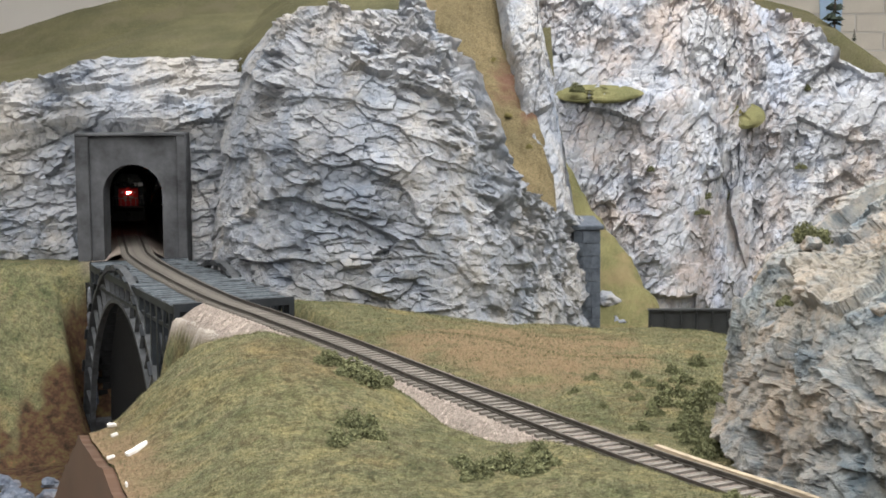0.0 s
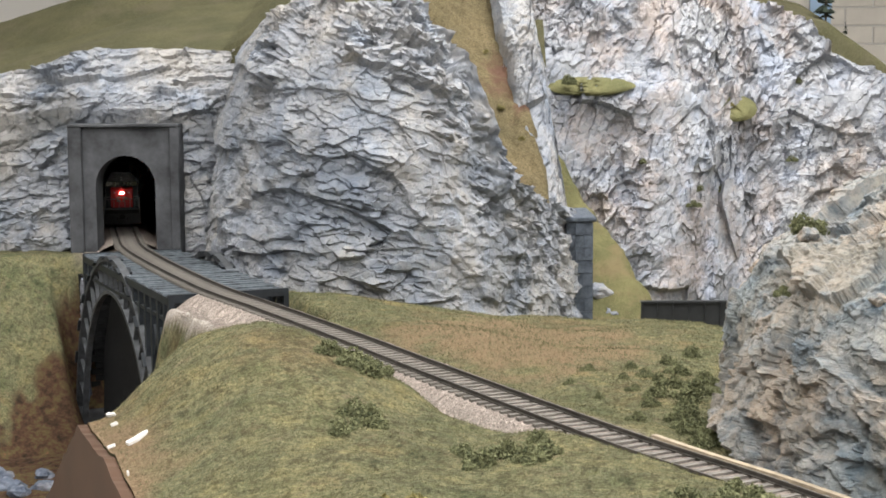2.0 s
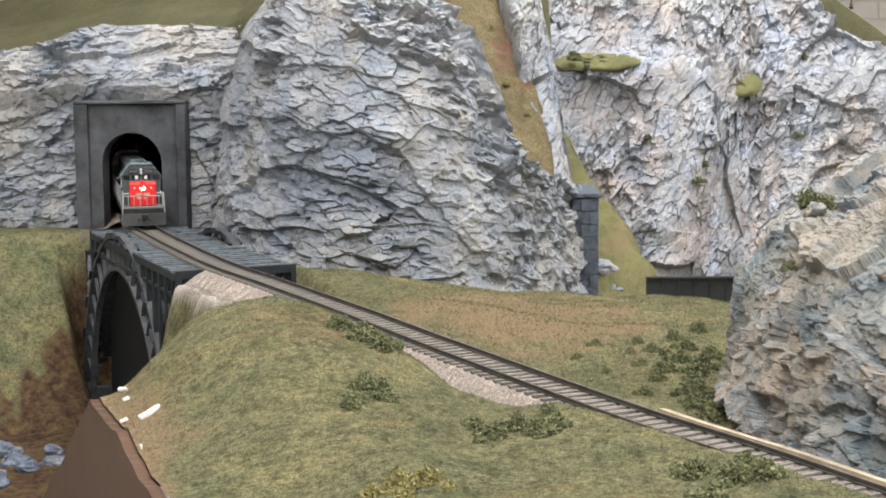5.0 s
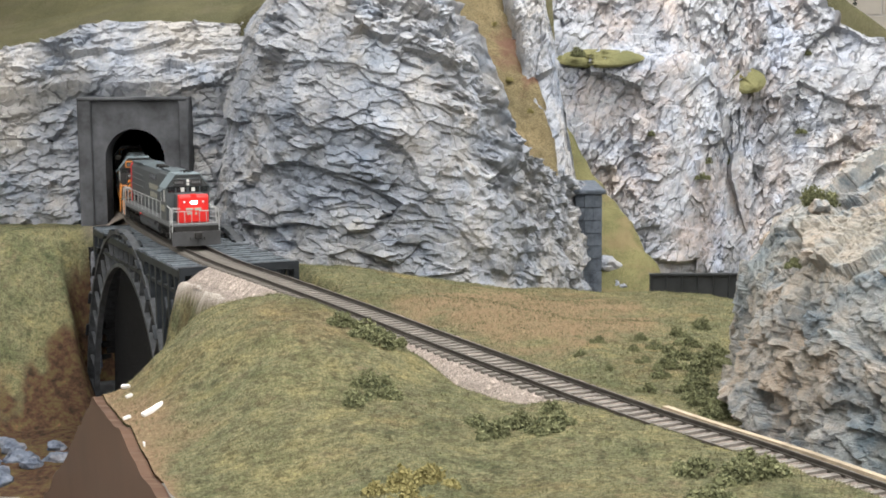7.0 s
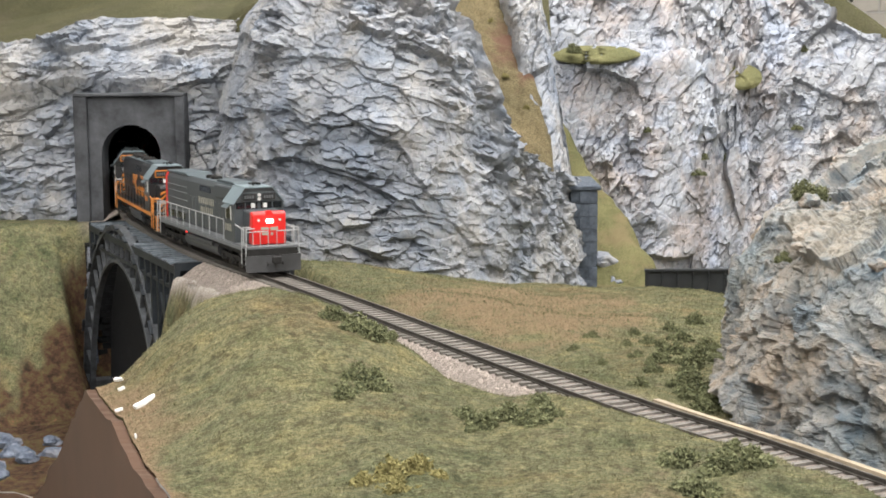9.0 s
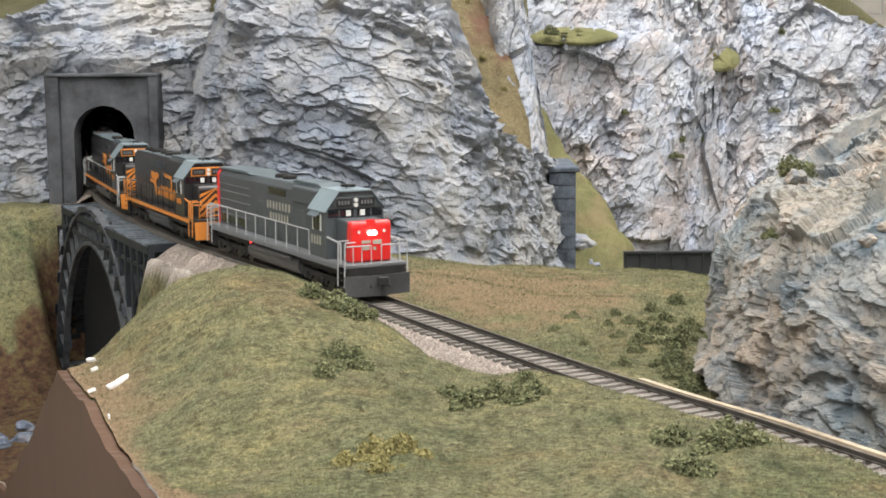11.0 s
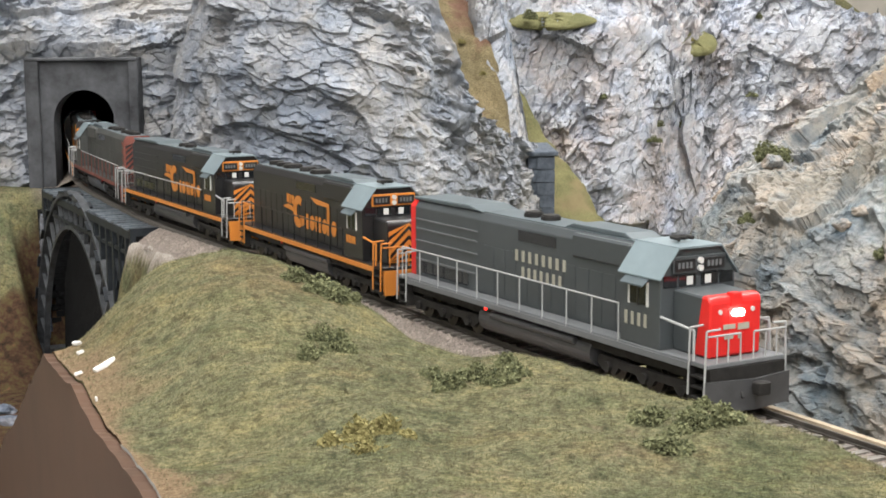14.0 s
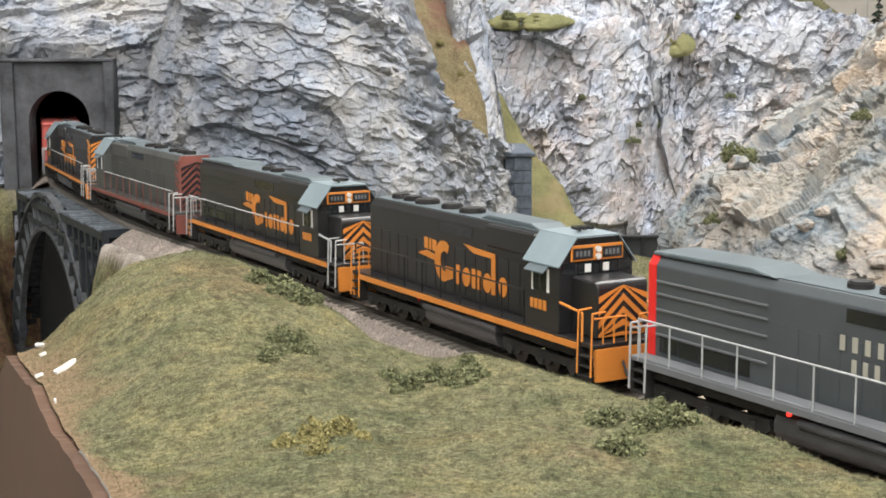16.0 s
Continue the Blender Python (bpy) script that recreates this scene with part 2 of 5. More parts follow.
def track_side(x, y):
    """Signed distance to the track: negative on the camera's side."""
    d = np.full(x.shape, 9.0)
    side = np.zeros(x.shape)
    step = LINE[::6]
    for i in range(len(step) - 1):
        a, b = step[i], step[i + 1]
        e = b - a
        t = np.clip(((x - a[0]) * e[0] + (y - a[1]) * e[1]) / (e @ e), 0, 1)
        px, py = x - a[0] - t * e[0], y - a[1] - t * e[1]
        q = np.hypot(px, py)
        near = q < d
        d, side = np.where(near, q, d), np.where(near, e[0] * py - e[1] * px, side)
    return d * np.sign(side)


# bridge frame: middle, direction along the track, outward normal
BM, BU = np.array([-0.2325, 1.211]), np.array([0.434, -0.901])
BN = np.array([-0.901, -0.434])


def edge_x(y):
    """The layout's front edge."""
    return -0.101 - 0.375 * (y - 0.6) - 2.2 * np.maximum(y - 1.06, 0)


def ground_z(x, y):
    d = track_side(x, y)
    a = np.abs(d)
    # far side: a valley that falls to the lower line
    far = -0.012 - 0.118 * a - 0.20 * np.clip(y - 1.24 - 0.25 * np.clip(x - 0.1, 0, 1), 0, 0.33) + 0.009 * fbm(x * 17, y * 17, 3)
    # a shallow swale, then a low ridge before the lower line
    far = far - 0.010 * np.exp(-((a - 0.085) / 0.035) ** 2) * smooth(0.70, 0.85, y) * smooth(1.25, 1.05, y) + 0.013 * np.exp(-((x - 0.215) / 0.07) ** 2 - ((y - 1.14) / 0.13) ** 2)
    # near side: a hill before the track, falling away to the ravine behind
    hill = 0.0185 * np.exp(-((x + 0.030) / 0.054) ** 2 - ((y - 0.630) / 0.095) ** 2) - 0.0065 * np.exp(-((x - 0.050) / 0.030) ** 2 - ((y - 0.560) / 0.060) ** 2)
    e = x - edge_x(y)
    wide = np.interp(y, [0.42, 0.52, 0.62, 0.75], [0.075, 0.085, 0.125, 0.14])
    shelf = -0.013 + 0.041 * smooth(0.022, 1.0, 0.022 + 0.978 * (a - 0.022) / (wide - 0.022)) - np.interp(y, [0.42, 0.60], [0.008, 0.019]) * (1 - smooth(0.0, 0.06, e))
    fall = hill + shelf - 0.42 * np.clip(y - 0.605 - 0.060 * smooth(0.0, 0.06, e), 0, 0.6)
    bank_ = -0.013 - 2.8 * np.clip(a - 0.034 - 0.014 * fbm(x * 50, y * 50, 19), 0, 1)
    near = np.maximum(np.maximum(fall, bank_), -0.165) + (0.009 * fbm(x * 16, y * 16, 5) + 0.0045 * fbm(x * 42, y * 42, 15)) * smooth(0.015, 0.05, a)
    z = np.where(d < 0, near, far)
    u = (x - BM[0]) * BU[0] + (y - BM[1]) * BU[1]
    v = (x - BM[0]) * BN[0] + (y - BM[1]) * BN[1]
    # portal ledge, and the bank that falls from it to the creek
    z = np.where(((y > 1.36) & (d < 0.06)) | ((u < 0) & (v > 0)), -0.012, z)
    # ravine under the bridge
    side = smooth(0.0, 0.025, v)
    bank = np.where(u < 0, side * (0.75 * np.clip((-u - 0.10) / 0.14, 0, 1) + 0.25 * smooth(0.10, 0.24, -u + 0.03 * fbm(x * 22, y * 22, 44))) + (1 - side) * smooth(0.205, 0.235, -u), smooth(0.125, 0.162, u))
    open_ = smooth(-0.13, -0.09, v)
    floor_ = -0.168 - 0.03 * np.clip(v, 0, 0.3) + 0.010 * fbm(x * 40, y * 40, 8)
    cut = open_ * (1 - bank)
    z = z * (1 - cut) + floor_ * cut
    # bed of the track
    keep = 1 - smooth(0.012, 0.020, a)
    bed = keep * (1 - smooth(0.150, 0.140, np.abs(u)) * (v > -0.2))
    z = z * (1 - bed) - 0.0080 * bed
    return z + 0.0018 * fbm(x * 120, y * 120, 11, 3)


# ---- ground ----
gx, gy = np.meshgrid(np.linspace(-0.62, 0.62, 420), np.linspace(0.16, 2.2, 690))
gx = np.maximum(gx, edge_x(gy) + 0.0)
gz = ground_z(gx, gy)
def cover(x, y, z):
    """Where the ground is sandy ballast (red), bare earth (green) or worn brown grass (blue)."""
    d = track_side(x, y)
    u = (x - BM[0]) * BU[0] + (y - BM[1]) * BU[1]
    v = (x - BM[0]) * BN[0] + (y - BM[1]) * BN[1]
    wob = fbm(x * 45, y * 45, 71, 4)
    wide = 0.034 + 0.030 * np.exp(-((u - 0.19) / 0.06) ** 2) + 0.024 * smooth(0.08, 0.20, 0.95 - y) * smooth(0.50, 0.60, y) * (d < 0) + 0.022 * smooth(0.98, 0.86, y) * smooth(0.50, 0.60, y) * (d > 0)
    sand = smooth(wide + 0.008, wide - 0.006, np.abs(d) + 0.020 * wob)
    sand = np.maximum(sand, smooth(0.024, 0.012, np.hypot(x - 0.075, (y - 1.16) * 0.5) + 0.03 * wob) * 0.45)
    sand = np.maximum(sand, smooth(1.385, 1.40, y) * smooth(0.06, 0.03, np.abs(d)))
    sand = sand * smooth(-0.027, -0.017, z + 0.02 * wob)
    line = np.interp(v, [0.0, 0.012, 0.045, 0.09], [-0.040, -0.065, -0.112, -0.142])
    earth = smooth(0.008, -0.012, z - line + 0.10 * wob) * (v > -0.05) * (y < 1.5) * (y > 0.93)
    dusty = smooth(0.10, 0.05, np.hypot(u - 0.200, (v + 0.022) * 1.3) + 0.05 * wob) * smooth(-0.025, -0.016, z + 0.03 * wob)
    torn = smooth(0.010 + 0.014 * smooth(0.10, 0.03, np.abs(y - 0.56)), 0.003, (x - edge_x(y)) + 0.04 * wob) * (y < 0.75)
    worn = smooth(0.10, 0.05, np.hypot((x - 0.085) * 0.9, (y - 1.06) * 0.6) + 0.10 * wob) * (d > 0.03) * 0.9
    return np.stack([sand, earth, np.maximum(worn, torn), dusty], -1)


ground = tagged(sheet("ground", np.stack([gx, gy, gz], -1), GROUND, shade=True), "olive static-grass scenery with worn brown patches", "ground", kind="structure")
COVER = ground.data.color_attributes.new("cover", "FLOAT_COLOR", "POINT")
COVER.data.foreach_set("color", cover(gx, gy, gz).reshape(-1).astype(np.float32))


# ---- rock faces ----
def cliff(name, plan, top, bottom, lean, material, label, nz, ns, layers, tilt=0.25, seed=1, hole=None, bulk=0.03, way=None, soften=0, calm=None, wander=0.030):
    """plan: curve of the foot seen from above, rock to its left; top: height along the curve; lean: setback against height."""
    s, p = spline(plan, ns)
    tang = np.gradient(p, axis=0)
    tang /= np.linalg.norm(tang, axis=1)[:, None]
    inward = np.stack([-tang[:, 1], tang[:, 0]], 1)
    for _ in range(70):
        inward[1:-1] = (inward[:-2] + inward[1:-1] * 2 + inward[2:]) / 4
    inward /= np.linalg.norm(inward, axis=1)[:, None]
    if way:
        inward[:] = way
    tops = np.interp(s / s[-1], [k for k, _ in top], [h for _, h in top])
    k = np.linspace(0, 1, nz)[:, None]
    z = bottom + k * (tops - bottom)[None, :]
    u = np.repeat(s[None, :], nz, 0)
    zw = z + wander * fbm(u / 0.055, z / 0.08, seed + 77, 4)
    back = np.interp(zw, [h for h, _ in lean], [b for _, b in lean])
    slant = np.interp(zw + 0.006, [h for h, _ in lean], [b for _, b in lean]) - np.interp(zw - 0.006, [h for h, _ in lean], [b for _, b in lean])
    slant = np.clip(slant / 0.012, 0.25, 2.0)
    flat = 1 / np.sqrt(1 + slant ** 2)
    out = bulk * fbm(u / 0.12, z / 0.12, seed, 3)
    # some stretches are broken finely, others are broad smooth slabs
    rug = 0.55 + 0.9 * smooth(-0.16, 0.16, fbm(u / 0.075, z / 0.06, seed + 400, 3))
    if calm:
        rug = rug * calm(u / s[-1], z)
    for size, amp, stretch in layers:
        out = out + amp * (rug if size < 0.03 else 1.0) * facets(u, z + 0.85 * back, size, stretch, tilt, seed + int(size * 1e4))
    for _ in range(soften):
        out[1:-1] = (out[:-2] + 2 * out[1:-1] + out[2:]) / 4
        out[:, 1:-1] = (out[:, :-2] + 2 * out[:, 1:-1] + out[:, 2:]) / 4
    off = back - out * flat * 1.03
    g = np.stack([p[None, :, 0] + inward[None, :, 0] * off, p[None, :, 1] + inward[None, :, 1] * off, z + out * flat * slant], -1)
    keep = None
    if hole:
        keep = ~hole(g[..., 0], g[..., 1], g[..., 2])
    ob = sheet(name, g, material, keep)
    return tagged(ob, label, "cliff", kind="structure"), g


ROUGH = [(0.055, 0.15, 1.7), (0.023, 0.24, 2.1), (0.0115, 0.42, 2.0), (0.0054, 0.46, 1.7)]
cliff("cliff_portal", [(-0.66, 1.52), (-0.45, 1.470), (-0.36, 1.462), (-0.28, 1.462), (-0.14, 1.470)],
      [(0, 0.13), (0.35, 0.14), (0.46, 0.163), (0.58, 0.174), (0.66, 0.186), (0.8, 0.186), (1, 0.184)], -0.04,
      [(-0.04, -0.005), (0.07, 0.004), (0.104, 0.005), (0.122, -0.004), (0.138, 0.000), (0.155, 0.016), (0.2, 0.040)], GREY_ROCK, "grey craggy rock face round the tunnel mouth", 190, 330, ROUGH, 0.15, 3,
      lambda x, y, z: (x > -0.322) & (x < -0.243) & (z < 0.098), 0.015)
_, BULGE_GRID = cliff("cliff_bulge", [(-0.205, 1.52), (-0.205, 1.43), (-0.178, 1.35), (-0.135, 1.285), (-0.08, 1.255), (-0.01, 1.262), (0.05, 1.31), (0.10, 1.42), (0.138, 1.54), (0.168, 1.65)],
      [(0, 0.208), (0.2, 0.212), (0.27, 0.222), (0.34, 0.224), (0.38, 0.222), (0.50, 0.218), (0.52, 0.228), (0.54, 0.250), (0.598, 0.252), (0.611, 0.234), (0.622, 0.205), (0.632, 0.170), (0.640, 0.132), (0.650, 0.100), (0.672, 0.075), (0.708, 0.053), (0.86, 0.028), (1, 0.012)], -0.14,
      [(-0.14, -0.02), (0.0, 0.0), (0.1, 0.013), (0.16, 0.030), (0.25, 0.078)], GREY_ROCK, "massive grey rock buttress with tilted broken strata", 370, 760, ROUGH, -0.20, 7, None, 0.018,
      calm=lambda k, z: 1 - 0.7 * smooth(0.24, 0.13, k + 0.03 * fbm(z * 30, k * 20, 5)))
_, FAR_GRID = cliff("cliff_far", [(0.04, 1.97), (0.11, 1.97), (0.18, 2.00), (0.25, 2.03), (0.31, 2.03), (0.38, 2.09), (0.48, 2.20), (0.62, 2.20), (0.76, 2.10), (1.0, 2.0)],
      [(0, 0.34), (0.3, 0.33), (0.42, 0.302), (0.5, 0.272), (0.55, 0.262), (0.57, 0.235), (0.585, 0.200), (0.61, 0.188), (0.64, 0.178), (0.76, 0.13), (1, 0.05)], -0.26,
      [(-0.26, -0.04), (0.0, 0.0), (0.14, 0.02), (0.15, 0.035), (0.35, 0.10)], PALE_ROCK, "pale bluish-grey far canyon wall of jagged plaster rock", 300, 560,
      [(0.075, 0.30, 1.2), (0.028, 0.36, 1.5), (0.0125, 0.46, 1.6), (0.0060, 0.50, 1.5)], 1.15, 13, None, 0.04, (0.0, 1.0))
_, NEAR_GRID = cliff("cliff_near", [(0.230, 0.92), (0.183, 0.80), (0.169, 0.70), (0.172, 0.635), (0.192, 0.590), (0.238, 0.535), (0.33, 0.43)],
      [(0, 0.08), (0.3, 0.165), (0.55, 0.23), (1, 0.25)], -0.02,
      [(-0.02, -0.004), (0.038, 0.006), (0.055, 0.018), (0.071, 0.045), (0.110, 0.088), (0.240, 0.215)], TAN_ROCK, "tan and blue-grey crumbling rock outcrop beside the track", 530, 540,
      [(0.035, 0.24, 1.3), (0.015, 0.34, 1.3), (0.0068, 0.44, 1.3), (0.0033, 0.48, 1.3)], -0.7, 21, None, 0.012, None, 0, lambda k, z: 0.75, 0.012)


# ---- building kit ----
def box(bm, x0, x1, y0, y1, z0, z1):
    vs = [bm.verts.new((x, y, z)) for z in (z0, z1) for y in (y0, y1) for x in (x0, x1)]
    for a, b, c, d in ((0, 2, 3, 1), (4, 5, 7, 6), (0, 1, 5, 4), (2, 6, 7, 3), (0, 4, 6, 2), (1, 3, 7, 5)):
        bm.faces.new((vs[a], vs[b], vs[c], vs[d]))
    return vs


def prism(bm, outline, lo, hi, axis="x"):
    """A closed outline, extruded from lo to hi along an axis."""
    put = {"x": lambda p, k: (k, p[0], p[1]), "y": lambda p, k: (p[0], k, p[1]), "z": lambda p, k: (p[0], p[1], k)}[axis]
    a = [bm.verts.new(put(p, lo)) for p in outline]
    b = [bm.verts.new(put(p, hi)) for p in outline]
    bm.faces.new(a)
    bm.faces.new(b[::-1])
    for i in range(len(a)):
        j = (i + 1) % len(a)
        bm.faces.new((a[i], b[i], b[j], a[j]))


def rod(bm, p, q, r, n=6):
    p, q = Vector(p), Vector(q)
    m = (q - p).to_track_quat("Z", "Y").to_matrix()
    rings = [[bm.verts.new(c + m @ Vector((r * math.cos(k * math.tau / n), r * math.sin(k * math.tau / n), 0))) for k in range(n)] for c in (p, q)]
    for k in range(n):
        bm.faces.new((rings[0][k], rings[0][(k + 1) % n], rings[1][(k + 1) % n], rings[1][k]))
    bm.faces.new(rings[0][::-1])
    bm.faces.new(rings[1])


def beam(bm, p, q, w, h):
    """A square bar from p to q."""
    p, q = Vector(p), Vector(q)
    m = (q - p).to_track_quat("Z", "Y").to_matrix()
    rings = [[bm.verts.new(c + m @ Vector((a * w / 2, b * h / 2, 0))) for a, b in ((-1, -1), (1, -1), (1, 1), (-1, 1))] for c in (p, q)]
    for k in range(4):
        bm.faces.new((rings[0][k], rings[0][(k + 1) % 4], rings[1][(k + 1) % 4], rings[1][k]))
    bm.faces.new(rings[0][::-1])
    bm.faces.new(rings[1])


def mesh_of(name, bm, material, bevel=0.0, shade=False):
    bmesh.ops.recalc_face_normals(bm, faces=bm.faces)
    if bevel:
        bmesh.ops.bevel(bm, geom=list(bm.edges), offset=bevel, segments=1, affect="EDGES", clamp_overlap=True)
    me = bpy.data.meshes.new(name)
    bm.to_mesh(me)
    bm.free()
    me.materials.append(material)
    if shade:
        me.polygons.foreach_set("use_smooth", np.full(len(me.polygons), True))
    return me


def part(name, bm, material, parent, label="", bevel=0.0, shade=False):
    ob = new(name, mesh_of(name, bm, material, bevel, shade))
    ob.parent = parent
    return tagged(ob, label)


def thing(name, label, category, m=None, group="", kind=""):
    ob = new(name)
    ob.empty_display_size = 0.02
    if m is not None:
        ob.matrix_basis = m
    return tagged(ob, label, category, group, kind)




# ---- tunnel portal ----
def arch_outline(cx, half, spring, n=16):
    return [(cx + half * math.cos(math.pi * k / n), spring + half * math.sin(math.pi * k / n)) for k in range(n + 1)]


def portal(x0, x1, cx, half, spring, top, y_front, depth, base):
    th = thing("tunnel_portal", "dark grey weathered concrete tunnel portal with rounded arch", "tunnel portal", kind="structure")
    bm = bmesh.new()
    arc = arch_outline(cx, half, spring)
    face = [(x1, base), (x1, top), (x0, top), (x0, base), (cx - half, base)] + arc[::-1] + [(cx + half, base)]
    prism(bm, face, y_front, y_front + depth, "y")
    part("front_wall", bm, CONCRETE, th)
    for a, b in ((x0 - 0.010, x0 + 0.003), (x1 - 0.003, x1 + 0.006)):
        bm = bmesh.new()
        box(bm, a, b, y_front - 0.005, y_front + depth, base, top + 0.001)
        part("buttress", bm, CONCRETE, th, bevel=0.0008)
    bm = bmesh.new()
    box(bm, x0 - 0.010, x1 + 0.006, y_front - 0.006, y_front + depth, top + 0.001, top + 0.004)
    part("coping", bm, CONCRETE, th, bevel=0.0006)
    return th


portal(-0.328, -0.237, -0.2842, 0.0288, 0.0527, 0.108, 1.444, 0.026, -0.015)


def tunnel_lining():
    bm = bmesh.new()
    rings = []
    for s in np.linspace(0.0, 0.79, 24):
        x, y = on_track(s)
        x2, y2 = on_track(s + 0.01)
        d = Vector((x2 - x, y2 - y, 0)).normalized()
        side = Vector((d.y, -d.x, 0))
        c = Vector((x, y, 0))
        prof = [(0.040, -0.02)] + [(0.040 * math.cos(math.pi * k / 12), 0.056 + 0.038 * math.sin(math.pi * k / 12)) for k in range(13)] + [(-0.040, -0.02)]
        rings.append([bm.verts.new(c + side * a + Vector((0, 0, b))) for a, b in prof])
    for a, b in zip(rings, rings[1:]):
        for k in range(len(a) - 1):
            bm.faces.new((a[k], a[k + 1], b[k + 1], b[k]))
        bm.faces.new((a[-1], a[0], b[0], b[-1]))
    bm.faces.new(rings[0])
    # Near-black tube stands in for the unlit bore.
    ob = new("tunnel_lining", mesh_of("tunnel_lining", bm, TUNNEL_DARK))
    tagged(ob, "near-black tunnel lining behind the portal, darkness of the bore painted in", "tunnel", kind="structure")


tunnel_lining()


# ---- main track ----
def rail_path(bm, offset, s0, s1, w=0.0009, z0=-0.0021, z1=0.0):
    prev = None
    for s in np.arange(s0, s1, 0.008):
        x, y = on_track(s)
        x2, y2 = on_track(s + 0.004)
        d = Vector((x2 - x, y2 - y, 0)).normalized()
        n = Vector((d.y, -d.x, 0))
        c = Vector((x, y, 0)) + n * offset
        prof = [(-w * 1.1, z0), (w * 1.1, z0), (w * 1.1, z0 + 0.0004), (w * 0.35, z0 + 0.0006), (w * 0.5, z1 - 0.0005), (w * 0.5, z1), (-w * 0.5, z1), (-w * 0.5, z1 - 0.0005), (-w * 0.35, z0 + 0.0006), (-w * 1.1, z0 + 0.0004)]
        ring = [bm.verts.new(c + n * a + Vector((0, 0, b))) for a, b in prof]
        if prev:
            for k in range(10):
                bm.faces.new((prev[k], prev[(k + 1) % 10], ring[(k + 1) % 10], ring[k]))
        prev = ring


def ballast_bed(bm, s0, s1):
    rng = random.Random(4)
    prev = None
    for s in np.arange(s0, s1, 0.003):
        x, y = on_track(s)
        x2, y2 = on_track(s + 0.004)
        d = Vector((x2 - x, y2 - y, 0)).normalized()
        n = Vector((d.y, -d.x, 0))
        c = Vector((x, y, 0))
        prof = [(-0.034, -0.0135), (-0.028, -0.0098), (-0.022, -0.0062), (-0.0165, -0.0033), (-0.008, -0.0030), (0.0, -0.0030), (0.008, -0.0030), (0.0165, -0.0033), (0.022, -0.0062), (0.028, -0.0098), (0.034, -0.0135)]
        ring = [bm.verts.new(c + n * (a + rng.uniform(-1, 1) * 0.0012 * (abs(a) > 0.012)) + Vector((0, 0, b + rng.uniform(-1, 1) * 0.0005))) for a, b in prof]
        if prev:
            for k in range(10):
                bm.faces.new((prev[k], prev[k + 1], ring[k + 1], ring[k]))
        prev = ring


track = thing("railway_track", "curved brown model railway track on pinkish ballast", "railway track", kind="structure")
for off in (-0.00885, 0.00885):
    bm = bmesh.new()
    rail_path(bm, off, 0.3, 2.38)
    part("rail", bm, RAIL_STEEL, track)
bm = bmesh.new()
ballast_bed(bm, 0.70, 0.885)
ob = part("ballast", bm, BALLAST, track, "loose pinkish-grey ballast")
tagged(ob, kind="stuff")
bm = bmesh.new()
ballast_bed(bm, DECK_END, 2.35)
ob = part("ballast", bm, BALLAST, track, "loose pinkish-grey ballast")
tagged(ob, kind="stuff")
bm = bmesh.new()
box(bm, -0.0148, 0.0148, -0.0013, 0.0013, -0.0042, -0.0021)
SLEEPER = mesh_of("sleeper", bm, SLEEPER_WOOD)


def sleepers(parent, s0, s1, step, path, z=0.0):
    rng = random.Random(9)
    for s in np.arange(s0, s1, step):
        x, y = path(s)
        x2, y2 = path(s + 0.004)
        ob = new("sleeper", SLEEPER)
        ob.parent = parent
        ob.matrix_basis = pose(x, y, z + rng.uniform(-1, 1) * 0.0001, 0, 0, math.degrees(math.atan2(y2 - y, x2 - x)) - 90 + rng.uniform(-1.5, 1.5))


